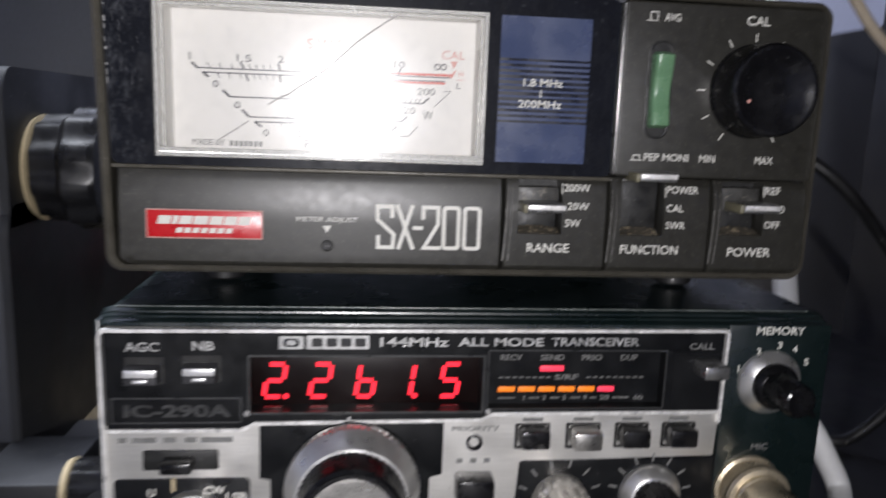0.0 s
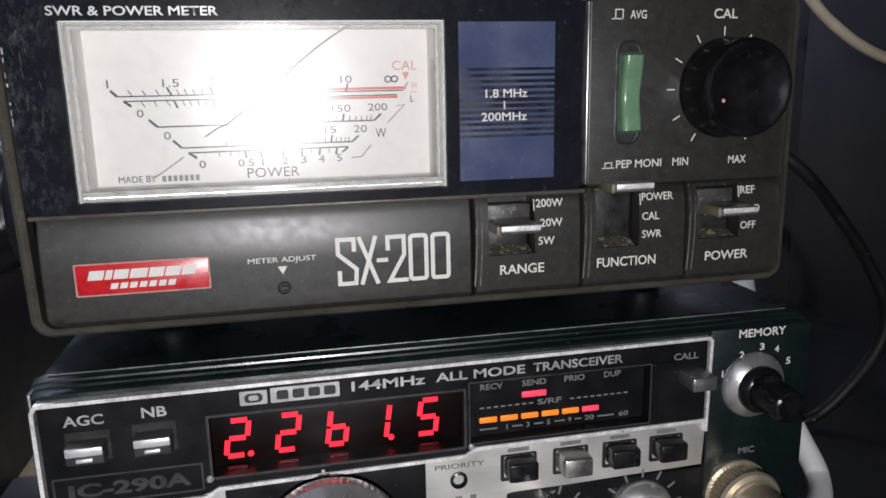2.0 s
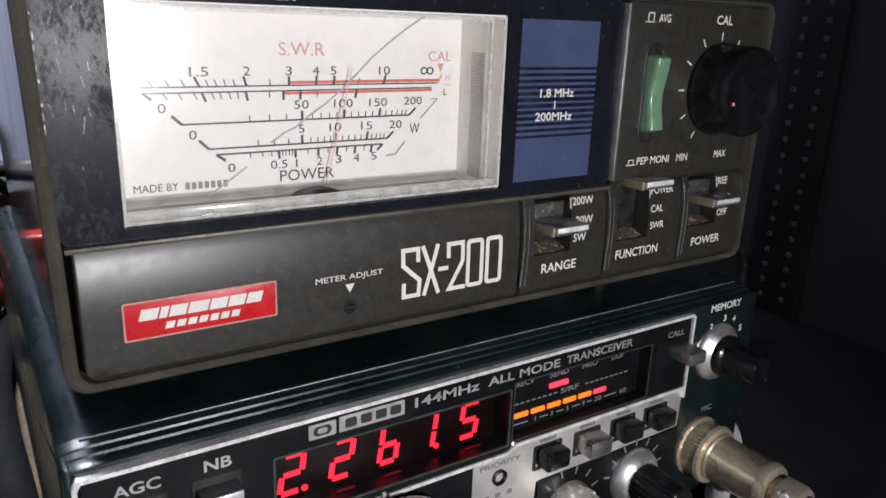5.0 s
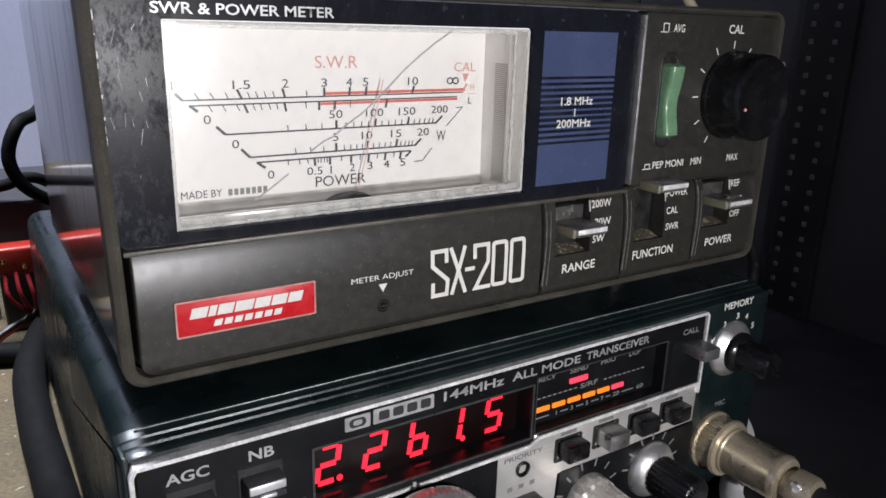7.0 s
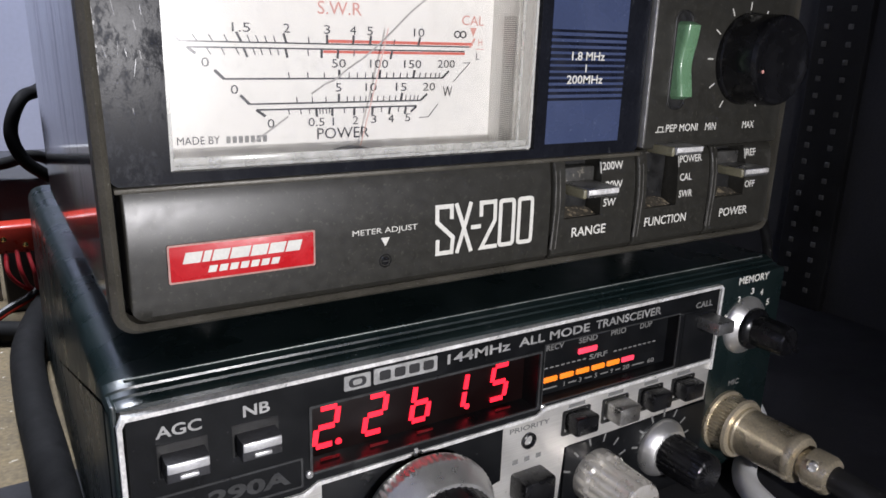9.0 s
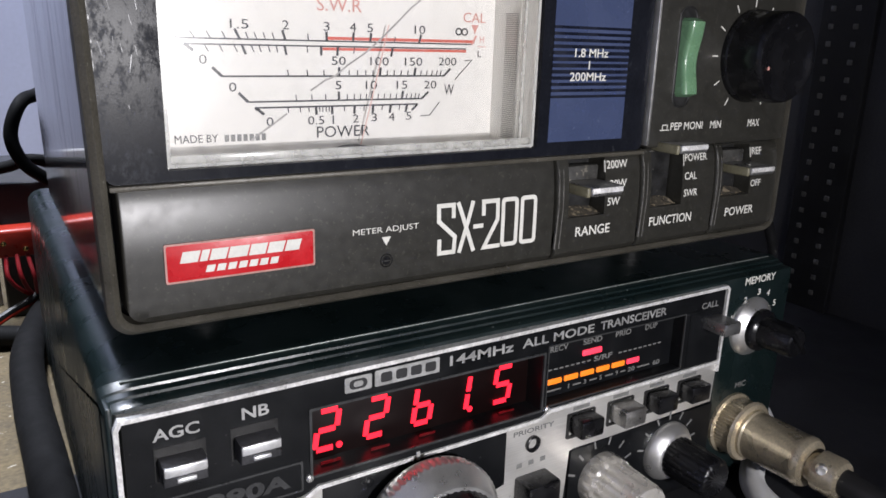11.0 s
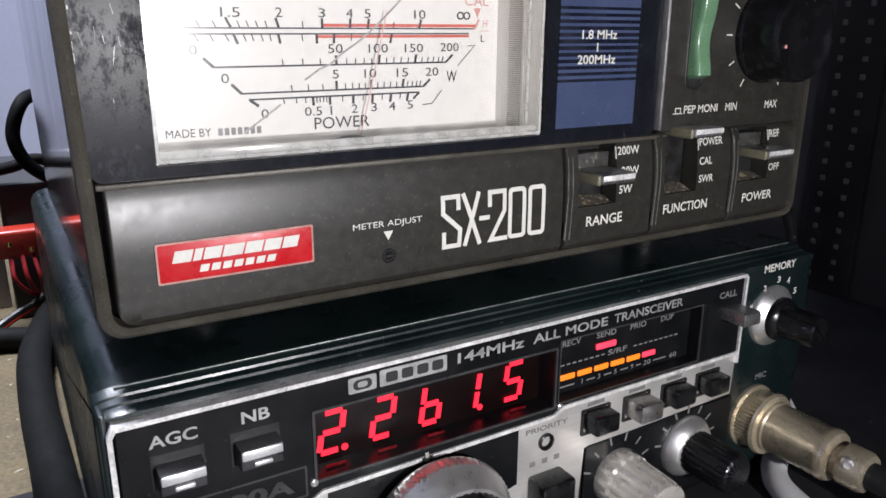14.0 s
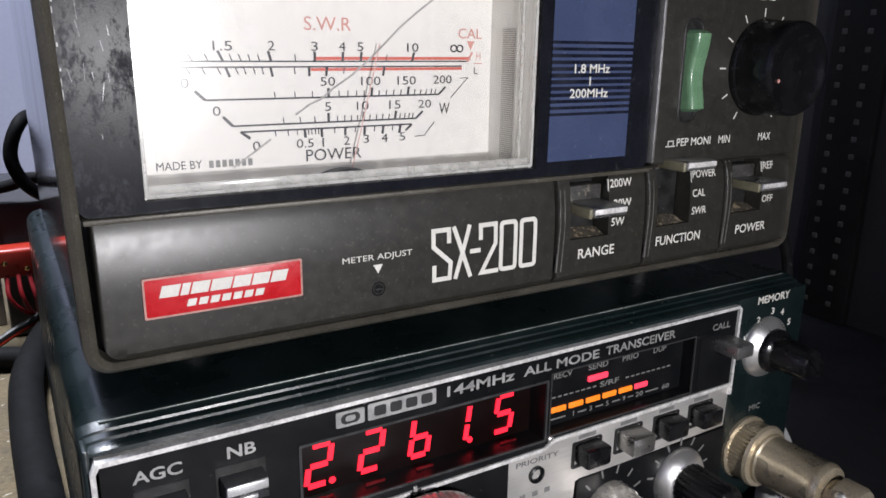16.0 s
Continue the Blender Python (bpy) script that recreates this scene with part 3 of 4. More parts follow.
word(front, "METER ADJUST", 38.3, 51.4, 11.65, 13.0, 0, WHITE, 0.0, curved=True)
part("pointer_mark", prism([(43.9, 11.1), (45.7, 11.1), (44.8, 9.5)], 0.1, 0.5), WHITE, front)
part("screw_bush", ring(rounded(43.6, 46.2, 5.4, 8.0, 1.29, 8), rounded(43.9, 45.9, 5.7, 7.7, 0.99, 8), 0.02, 1, 0.15), SLOT, front)
screw = part("adjusting_screw", lathe([(0.95, 1.0), (0.95, 0.3), (0.75, 0.12)], 44.9, 6.7, 20), KNOB, front)
part("screw_slot", box(44.2, 45.6, 0.06, 0.3, 6.5, 6.8), SLOT, screw)


# model lettering in single strokes
Z0, Z1 = 6.6, 15.6
glyphs = [
    [[(58.9, 13.1), (58.9, Z1), (55.7, Z1), (55.7, 12.7), (59.3, 9.5), (59.1, Z0), (55.9, Z0), (55.9, 9.3)]],
    [[(59.9, Z1 + 0.4), (63.6, Z0 - 0.4)], [(63.3, Z1 + 0.4), (60.3, Z0 - 0.4)]],
    [[(63.4, 11.0), (65.7, 11.0)]],
    [[(65.7, 12.9), (65.7, Z1), (69.0, Z1), (69.0, 11.9), (66.0, Z0), (69.8, Z0)]],
]
for g in glyphs:
    part("lettering", onband(merge(*[strip(dense(line), 0.84, 0, 0.3) for line in g]), 0.05), WHITE, front)
for x0, x1 in ((69.9, 74.0), (74.5, 78.6)):
    part("lettering", onband(ring(dense(rounded(x0, x1, Z0 - 0.4, Z1 + 0.4, 0.9, 4), 10, True), dense(rounded(x0 + 0.84, x1 - 0.84, Z0 + 0.44, Z1 - 0.44, 0.25, 4), 10, True), 0, 0.3), 0.05), WHITE, front)

# dial side
panel = part("dial_panel", lean(ring(rounded(0.5, 107.6, 23.3, 61.6, 1.6, 6), rounded(8.8, 78.7, 25.0, 57.6, 0.3, 6), 1.6, 3.4)), GLOSS, sx, "scuffed glossy black dial surround")
word(panel, "SWR & POWER METER", 7.4, 36.4, 58.4, 60.05, 1.56, LETTER, 0.014)
wear = random.Random(5)
z = 61.0
while z > 40:
    h = wear.uniform(0.3, 1.6)
    part("worn_spot", lean(box(0.62, 0.62 + wear.uniform(0.12, 0.3), 1.4, 1.7, z - h, z, 0.04)), WORN_SPOT, panel)
    z -= h + wear.uniform(0.15, 1.5) * (1 + (61 - z) / 12)
for k in range(16):
    x, z, h, tilt = wear.uniform(1.6, 7.2), wear.uniform(34, 60), wear.uniform(0.5, 2.6), wear.uniform(-0.25, 0.35)
    part("scratch", strip([(x - 0.02 * z, z), (x - 0.02 * z + tilt * h, z + h)], wear.uniform(0.035, 0.06), 1.575, 1.6), HAIRLINE, panel)
blue = part("blue_plate", box(81.3, 101.3, 1.5, 2.4, 26.0, 57.2), BLUE, panel, "slate blue printed plate with fine dark lines")
for k in range(12):
    z = 34.9 + k * 1.2
    h = 0.27 + 0.12 * (1 - abs(k - 5.5) / 5.5)
    part("line", box(81.3, 101.3, 1.46, 1.9, z - h, z + h), NAVY, blue)
word(blue, "1.8 MHz", 86.7, 95.5, 42.5, 44.2, 1.42, WHITE, 0.012)
word(blue, "200MHz", 85.8, 95.4, 37.9, 39.6, 1.42, WHITE, 0.012)
part("line", box(90.5, 90.8, 1.42, 1.6, 40.2, 41.8), WHITE, blue)

# meter: white card deep behind a clear window
meter = part("meter", ring(rounded(8.7, 78.8, 21.6, 57.7, 0.3, 3), rounded(9.3, 78.2, 22.2, 57.1, 0.3, 3), 3.1, 16.9), WALL_IN, sx, "clear plastic meter box")
part("card", box(8.8, 80.5, 16.9, 17.6, 21.4, 58.5), CARD, meter, "white dial card with black and red scales")
part("window", box(9.0, 78.5, 2.75, 3.05, 25.2, 57.4), WINDOW, meter, "clear plastic window, dusty and scratched").visible_shadow = False
part("frame_line", ring(rounded(9.0, 78.5, 25.2, 57.4, 0.3, 3), rounded(9.5, 78.0, 25.7, 56.9, 0.3, 3), 2.5, 2.8), EDGE, meter)
right_wall = part("ribbed_wall", box(78.0, 78.6, 8.0, 16.8, 25.5, 57), WALL_IN, meter)
for k in range(62):
    z = 25.9 + k * 0.4
    part("rib", box(77.75, 78.05, 8.6, 12.6, z, z + 0.2), STEEL, right_wall)
part("sill", box(9.5, 78.1, 13.4, 14.0, 22.3, 24.6, 0.15), CARD, meter, "clear lower edge of the meter box")
part("lower_lip", box(9.3, 78.2, 3.3, 3.7, 25.3, 26.9, 0.1), EDGE, meter)
part("inner_frame", ring(rounded(9.4, 78.1, 25.6, 57.0, 0.3, 3), rounded(10.0, 77.6, 26.2, 56.4, 0.3, 3), 6.0, 6.6), EDGE, meter)
# dark half oval at the foot of the needle
part("dark_oval", prism([(45.6 + 5.6 * math.cos(radians(a)), 22.9 + 2.5 * math.sin(radians(a))) for a in range(0, 181, 12)], 14.2, 16.6, 0.3), SLOT, meter)
Y = 16.8


def stroke(pts, w, material, name="scale_line"):
    return part(name, strip(pts, w, Y, Y + 0.12), material, meter)


def tick(x, z, up, long=1.2, w=0.16, lean=0.0):
    s = 1 if up else -1
    return strip([(x, z), (x + lean * long, z + s * long)], w, Y - 0.02, Y + 0.1)


stroke([(14.7, 44.2), (72.4, 44.3)], 0.26, INK)
stroke([(15.8, 43.25), (71.2, 43.4)], 0.26, INK)
part("scale_line", strip([(41.0, 44.75), (73.2, 44.85)], 0.55, Y + 0.02, Y + 0.14), RED_INK, meter)
part("scale_line", strip([(40.2, 42.85), (71.3, 42.95)], 0.5, Y + 0.02, Y + 0.14), RED_INK, meter)
stroke([(13.5, 45.4), (14.7, 44.2)], 0.5, INK)
stroke([(15.8, 43.3), (17.2, 42.2)], 0.5, INK)
stroke([(21.8, 38.0), (66.1, 38.1)], 0.3, INK)
stroke([(20.2, 39.5), (21.8, 38.0)], 0.5, INK)
stroke([(26.1, 33.6), (61.1, 33.7)], 0.3, INK)
stroke([(27.3, 32.55), (60.2, 32.65)], 0.3, INK)
stroke([(24.5, 35.2), (26.1, 33.6)], 0.5, INK)
stroke([(27.3, 32.6), (28.9, 31.4)], 0.5, INK)
stroke([(72.5, 44.2), (73.6, 46.0)], 0.4, PALE_RED)
stroke([(66.1, 38.1), (67.6, 39.5)], 0.4, INK)
stroke([(61.1, 33.7), (62.6, 35.0)], 0.4, INK)
stroke([(60.2, 32.6), (58.9, 31.5)], 0.4, INK)
swr = [(17.6, -0.7), (20.2, -0.6), (22.7, -0.5), (25.1, -0.5), (26.6, -0.4), (28.1, -0.4), (29.6, -0.3), (31.2, -0.3), (33.2, -0.3), (37.5, -0.1), (41.0, 0.0), (46.2, 0.1), (49.7, 0.15), (60.2, 0.3), (54.8, 0.2)]
for x, lean in swr:
    major = x in (25.1, 33.2, 41.0, 46.2, 49.7, 60.2)
    part("tick", tick(x, 44.2, True, 1.7 if major else 1.2, 0.42 if major else 0.17, lean), INK, meter)
for x, lean in [(19.0, 0.6), (21.5, 0.5), (24.0, 0.5), (25.4, 0.4), (27.0, 0.4), (28.4, 0.3), (30.0, 0.3), (31.5, 0.2), (33.0, 0.2), (37.2, 0.1), (39.9, 0.0), (43.2, -0.1), (46.5, -0.1), (54.5, -0.2)]:
    major = x in (25.4, 33.0, 39.9, 43.2, 54.5)
    part("tick", tick(x, 43.3, False, 1.6 if major else 1.2, 0.42 if major else 0.17, lean), INK, meter)
for k, x in enumerate([33.6, 37.2, 40.4, 43.4, 45.4, 47.1, 48.8, 50.3, 51.8, 53.3, 54.8, 56.3, 57.8, 59.3, 60.7, 62.0, 63.2, 64.3, 65.2]):
    major = x in (43.4, 51.8, 59.3)
    part("tick", tick(x, 38.05, True, 1.6 if major else 1.1, 0.45 if major else 0.17, 0.012 * (x - 44)), INK, meter)
for k, x in enumerate([35.0, 38.0, 40.7, 43.3, 45.0, 46.4, 47.7, 48.9, 50.1, 51.4, 52.7, 54.0, 55.3, 56.6, 57.6, 58.6, 59.5, 60.3]):
    major = x in (43.3, 50.1, 56.6)
    part("tick", tick(x, 33.65, True, 1.6 if major else 1.1, 0.45 if major else 0.17, 0.014 * (x - 44)), INK, meter)
for k, x in enumerate([33.3, 35.6, 37.3, 38.7, 39.4, 40.0, 40.7, 41.3, 41.9, 44.4, 46.5, 48.5, 50.4, 52.4, 54.2, 56.2, 57.8]):
    major = x in (38.7, 41.9, 46.5, 50.4, 54.2, 57.8)
    part("tick", tick(x, 32.6, False, 1.5 if major else 1.0, 0.45 if major else 0.17, -0.014 * (x - 44)), INK, meter)
for t, x, z, h, w, m in (("1", 13.1, 46.7, 1.55, 0.3, INK), ("1.5", 25.1, 46.7, 1.55, 3.2, INK), ("2", 33.3, 46.8, 1.55, 1.2, INK), ("3", 41.0, 46.8, 1.55, 1.2, INK), ("4", 46.2, 46.8, 1.55, 1.3, INK),
                         ("5", 49.7, 46.8, 1.55, 1.2, INK), ("10", 60.4, 46.8, 1.55, 2.4, INK), ("S.W.R", 43.6, 50.6, 2.3, 8.8, PALE_RED), ("CAL", 73.0, 49.5, 1.9, 5.4, PALE_RED),
                         ("H", 75.0, 45.3, 1.3, 1.0, PALE_RED), ("L", 74.5, 42.5, 1.3, 0.9, INK), ("0", 18.7, 40.8, 1.55, 1.3, INK), ("50", 43.3, 40.8, 1.55, 2.8, INK), ("100", 51.7, 40.8, 1.55, 3.9, INK), ("150", 59.1, 40.8, 1.55, 3.9, INK),
                         ("200", 66.9, 40.9, 1.55, 4.1, INK), ("0", 23.5, 36.2, 1.55, 1.3, INK), ("5", 43.2, 36.4, 1.55, 1.2, INK), ("10", 50.0, 36.4, 1.55, 2.4, INK), ("15", 56.6, 36.4, 1.55, 2.4, INK), ("20", 63.0, 36.4, 1.55, 2.8, INK),
                         ("W", 67.4, 35.4, 2.1, 2.3, INK), ("0", 29.9, 30.1, 1.55, 1.3, INK), ("0.5", 38.7, 30.1, 1.55, 3.2, INK), ("1", 42.1, 30.1, 1.55, 0.3, INK), ("2", 46.7, 30.2, 1.55, 1.2, INK), ("3", 50.6, 30.3, 1.55, 1.2, INK),
                         ("4", 54.4, 30.3, 1.55, 1.3, INK), ("5", 58.2, 30.4, 1.55, 1.2, INK), ("POWER", 44.2, 27.9, 2.1, 10.8, INK), ("MADE BY", 16.9, 27.55, 1.35, 7.3, INK)):
    centred(meter, t, x, z, h, Y - 0.02, m, w, 0.0)
for i in range(7):
    part("bar", strip([(21.7 + i * 1.1, 27.45), (22.45 + i * 1.1, 27.45)], 1.2, Y, Y + 0.1), DIM, meter)
for cx in (69.35, 70.75):
    part("lettering", ring([(cx + 0.8 * math.cos(radians(i * 20)), 46.7 + 0.75 * math.sin(radians(i * 20))) for i in range(18)], [(cx + 0.52 * math.cos(radians(i * 20)), 46.7 + 0.47 * math.sin(radians(i * 20))) for i in range(18)], Y, Y + 0.1), INK, meter)
part("pointer_mark", prism([(72.4, 48.1), (74.0, 48.1), (73.2, 46.4)], Y, Y + 0.1), PALE_RED, meter)
stroke([(74.0, 43.9), (76.0, 43.9)], 0.14, PALE_RED)
stroke([(71.0, 41.1), (72.7, 41.2), (68.8, 37.4)], 0.16, INK)
stroke([(60.9, 30.3), (63.0, 30.4), (65.2, 32.9)], 0.16, INK)
part("needle", strip([(46.6, 23.5), (49.2, 33.0), (51.8, 43.0), (52.9, 47.4)], 0.2, 15.4, 15.5), NEEDLE, meter, "thin red pointer needle")
for line in ([(60.6, 57.0), (57.0, 54.8), (53.8, 52.6), (50.4, 50.0), (47.5, 47.3), (44.6, 44.7), (41.8, 42.5), (38.6, 40.5), (36.4, 38.8), (34.6, 38.1), (32.1, 36.5)], [(22.0, 28.9), (25.5, 31.2), (28.0, 32.9)]):
    mark = part("scratch", strip(line, 0.3, 2.66, 2.7), SCRATCH, meter)
    mark.visible_shadow = False

# knob side
right = part("control_panel", prism(rounded(108.2, 155.1, 23.6, 61.7, 0.9, 4), 0.5, 6, 0.5, 3), OLIVE, sx, "olive-black plastic control panel")
# bright metal strip added for the glint on the plastic panel's edge
part("panel_edge_glint", box(107.95, 108.2, 0.42, 3, 24.2, 61.0, 0.08), CHROME, right)
word(right, "AVG", 117.0, 120.6, 57.6, 59.3, 0.44, WHITE, 0.012)
word(right, "CAL", 135.8, 141.3, 57.6, 59.6, 0.44, WHITE, 0.014)
word(right, "PEP MONI", 114.8, 125.2, 27.3, 29.0, 0.44, WHITE, 0.012)
word(right, "MIN", 127.8, 131.5, 27.3, 29.0, 0.44, WHITE, 0.012)
word(right, "MAX", 141.1, 145.4, 27.3, 29.0, 0.44, WHITE, 0.012)
part("pictogram", merge(strip([(113.0, 57.6), (116.2, 57.6)], 0.2, 0.43, 0.7), strip([(113.8, 57.5), (113.8, 59.4), (115.4, 59.4), (115.4, 57.5)], 0.22, 0.43, 0.7), strip([(115.4, 57.6), (116.2, 57.6)], 0.22, 0.43, 0.7)), WHITE, right)
part("pictogram", merge(strip([(112.3, 27.4), (112.3, 28.5), (113.8, 28.5), (113.8, 27.4)], 0.2, 0.43, 0.7), strip([(111.6, 27.4), (114.4, 27.4)], 0.2, 0.43, 0.7)), WHITE, right)
part("slot", prism(rounded(114.3, 119.6, 32.4, 53.2, 2.3, 6), 0.42, 1.2), SLOT, right)
part("slot_lip", ring(rounded(114.1, 119.8, 32.2, 53.4, 2.4, 6), rounded(114.6, 119.3, 32.7, 52.9, 2.1, 6), 0.3, 0.8, 0.1), SLOT, right)


def rocker():
    """A tall rocker key, pressed in at its middle."""
    bm = bmesh.new()
    rows = []
    for i in range(25):
        t = i / 24
        z = 34.6 + 16.4 * t
        y = -2.7 + 1.25 * math.exp(-((t - 0.45) / 0.3) ** 2) + 1.5 * max(0, abs(t - 0.5) - 0.455) ** 2 / 0.002
        w = 2.15 - 0.5 * max(0, abs(t - 0.5) - 0.46) / 0.04
        rows.append([bm.verts.new(((117.0 + x) * MM, (y + d) * MM, z * MM)) for x, d in ((-w, 5.5), (-w, 1.2), (-w + 0.12, 0.55), (-w + 0.4, 0.18), (-w + 0.85, 0), (w - 0.85, 0), (w - 0.4, 0.18), (w - 0.12, 0.55), (w, 1.2), (w, 5.5))])
    for a, b in zip(rows, rows[1:]):
        for k in range(9):
            bm.faces.new((a[k], a[k + 1], b[k + 1], b[k]))
    bm.faces.new(rows[0])
    bm.faces.new(rows[-1][::-1])
    return bm


part("rocker_key", rocker(), GREEN, right, "green plastic rocker key")
for ang in (90, 120, 60, 150, 30, 180, 210, 239, -59):
    a = radians(ang)
    r0, r1 = 10.9, 12.7
    part("tick", strip([(138.5 + r0 * math.cos(a), 43.3 + r0 * math.sin(a)), (138.5 + r1 * math.cos(a), 43.3 + r1 * math.sin(a))], 0.28, 0.43, 0.7), WHITE, right)
knob = part("knob", lathe([(10.4, 0.6), (10.4, -0.4), (10.3, -0.7), (10.1, -1.0), (9.9, -8.2), (9.7, -8.8), (9.35, -9.2), (8.9, -9.3), (8.4, -9.15), (7.4, -8.8), (6.2, -8.45), (4.8, -8.15), (3.2, -7.92), (1.6, -7.8), (0.3, -7.78)], 139.0, 43.4, 72), KNOB, right, "round glossy black calibration knob")
part("index_dot", lathe([(0.4, -8.2), (0.4, -8.62), (0.25, -8.68)], 133.4, 41.0, 12), PALE_RED, knob)
foot = link("foot", lathe([(5, 0), (5, -6.8), (4.4, -7.3)], 0, 0, 24), RUBBER)
foot.parent = sx
FEET = [Matrix.Translation((x, y, 0.0004)) @ pose(0, 0, 0, 90) for x, y in ((0.018, 0.03), (0.137, 0.03), (0.018, 0.09), (0.137, 0.09))]
foot.matrix_basis = FEET[0]
for m in FEET[1:]:
    f = new("foot", foot.data)
    f.parent, f.matrix_basis = sx, m

# ---- transceiver ----
ic = thing("radio_transceiver", "dark green transceiver with silver front and glowing red digits", "transceiver")
XL, XR, TOP, LOW = -3.8, 163.8, -7.5, -66.5
profile = [(170, TOP), (3.6, TOP), (2.8, TOP - 0.15), (2.2, TOP - 0.5), (1.0, TOP - 0.9), (0.9, TOP - 1.3), (-0.4, TOP - 1.6), (-0.6, TOP - 2.0), (-1.9, TOP - 2.2), (-2.5, TOP - 2.6), (-2.6, TOP - 3.3), (-1.8, TOP - 3.7), (4.0, TOP - 3.8), (4.0, LOW), (170, LOW)]


def shell():
    bm = bmesh.new()
    rows = []
    for x, drop in ((XL, 4.5), (XL + 0.3, 2.9), (XL + 1.1, 1.6), (XL + 2.4, 0.6), (XL + 4.5, 0.0), (XR - 3.0, 0.0), (XR - 1.5, 0.5), (XR - 0.5, 1.4), (XR, 3.0)):
        rows.append([bm.verts.new((x * MM, (y + (drop * 0.3 if y < 3 else 0)) * MM, (z - drop * (1 if y > 3 else 0.35) if z > -10.5 else z) * MM)) for y, z in profile])
    n = len(profile)
    for a, b in zip(rows, rows[1:]):
        for i in range(n):
            bm.faces.new((a[i], a[(i + 1) % n], b[(i + 1) % n], b[i]))
    bm.faces.new(rows[0])
    bm.faces.new(rows[-1][::-1])
    return bm


case = part("case", shell(), ENAMEL, ic, "dark green enamelled case with worn edges")
part("worn_edge", box(XL + 3.2, XR - 4, 2.2, 2.7, TOP - 0.36, TOP - 0.1, 0.08), WORN, case)
for x, y in ((4, 20), (156, 20), (4, 150), (156, 150)):
    part("foot", merge(box(x - 5, x + 5, y - 5, y + 5, -68.2, LOW + 0.2, 0.6)), RUBBER, ic)
face = part("front_plate", prism([(-2.4, -33.0), (27.0, -33.2), (29.6, -31.6), (80.2, -31.4), (82.4, -30.4), (137.4, -30.2), (136.8, -42.2), (89.4, -42.6), (88.4, -64.5), (-2.4, -64.5)], -3.0, 4.2, 0.25), BRUSHED, ic, "brushed aluminium front plate")
part("plate_below", box(88, 139, -2.4, 4.2, -66, -42, 0.3), PANEL, ic)
part("left_edge", box(XL + 0.2, -2.5, -2.4, 4.2, -65.5, -9.6, 0.5), ENAMEL, ic)
part("lower_edge", box(XL + 0.2, 140, -2.2, 4.2, -66.2, -64.6, 0.4), ENAMEL, ic)
upper = part("display_panel", merge(prism([(-1.6, -12.3), (28.4, -12.2), (28.4, -33.0), (26.4, -33.7), (-1.6, -33.7)], -3.4, 4.2), prism([(28.4, -12.2), (136.4, -11.7), (136.4, -15.8), (80.0, -15.9), (79.9, -17.0), (28.4, -17.2)], -3.4, 4.2),
                                   prism([(28.4, -30.3), (80.6, -30.1), (82.6, -30.1), (80.2, -32.0), (29.6, -32.2), (28.4, -33.0)], -3.4, 4.2), prism([(79.9, -15.8), (81.3, -15.8), (81.3, -30.6), (79.9, -30.6)], -3.4, 4.2),
                                   prism([(122.8, -15.7), (136.4, -15.7), (136.4, -30.4), (122.8, -30.4)], -3.4, 4.2), prism([(81.3, -29.8), (122.8, -29.6), (122.8, -30.4), (81.3, -30.6)], -3.4, 4.2)), PANEL, ic, "black display panel with a thin silver border")
part("silver_line", strip([(-2.5, -33.5), (-2.5, -13.0), (-1.8, -11.7), (136.6, -11.1), (137.3, -11.8), (136.9, -33.5)], 0.75, -3.75, 4.2), BORDER, ic, "thin silver border line")
part("silver_line", strip([(-2.4, -33.4), (-2.4, -44), (-2.4, -64)], 0.75, -3.7, -2.6), BORDER, ic)
part("silver_line", strip([(-1.6, -34.2), (27.0, -34.2), (29.6, -32.7), (49.0, -32.5)], 0.8, -3.8, -2.6), BORDER, ic)
part("silver_line", strip([(51.4, -32.5), (80.2, -32.3), (82.6, -30.9), (136.6, -30.8)], 0.8, -3.8, -2.6), BORDER, ic)
word(upper, "AGC", 2.6, 9.8, -16.3, -14.2, -3.46, LETTER, 0.02)
word(upper, "NB", 16.6, 21.2, -16.0, -13.9, -3.46, LETTER, 0.02)
for x, z in ((6.6, -19.1), (18.6, -18.7)):
    k = part("push_key", prism([(x - 3.4, z), (x + 3.4, z), (x + 3.4, z - 3.6), (x - 3.4, z - 3.6)], -7.0, -2.6, 0.35), KEYBODY, upper, "small chromed push key")
    part("key_edge", box(x - 3.3, x + 3.3, -7.35, -6.8, z - 1.75, z - 0.1, 0.25), SILVER, k)
    part("key_lip", box(x - 1.5, x + 1.5, -7.6, -6.8, z - 2.9, z - 2.15, 0.25), SILVER, k)
    part("key_well", box(x - 4.0, x + 4.0, -3.5, -3.3, z - 4.4, z + 1.6), SLOT, k)
part("name_plate", ring(rounded(-0.7, 26.9, -32.6, -26.6, 0.3, 3), rounded(-0.3, 26.5, -32.2, -27.0, 0.3, 3), -3.55, -3.2), FAINT, upper)
word(upper, "IC-290A", 2.0, 24.6, -31.2, -28.2, -3.5, FAINT, 0.04)
# maker's plate, plain shapes
plate = part("maker_plate", prism(rounded(34.9, 40.2, -15.6, -12.7, 0.3, 3), -3.6, -3.3), PLATED, upper, "grey maker's plate with plain shapes")
part("emblem", ring(rounded(35.8, 39.3, -15.1, -13.2, 0.9, 6), rounded(36.6, 38.5, -14.7, -13.6, 0.5, 6), -3.66, -3.5), INK, plate)
part("plate_field", prism(rounded(40.8, 54.4, -15.6, -12.5, 0.3, 3), -3.6, -3.3), PLATED, plate)
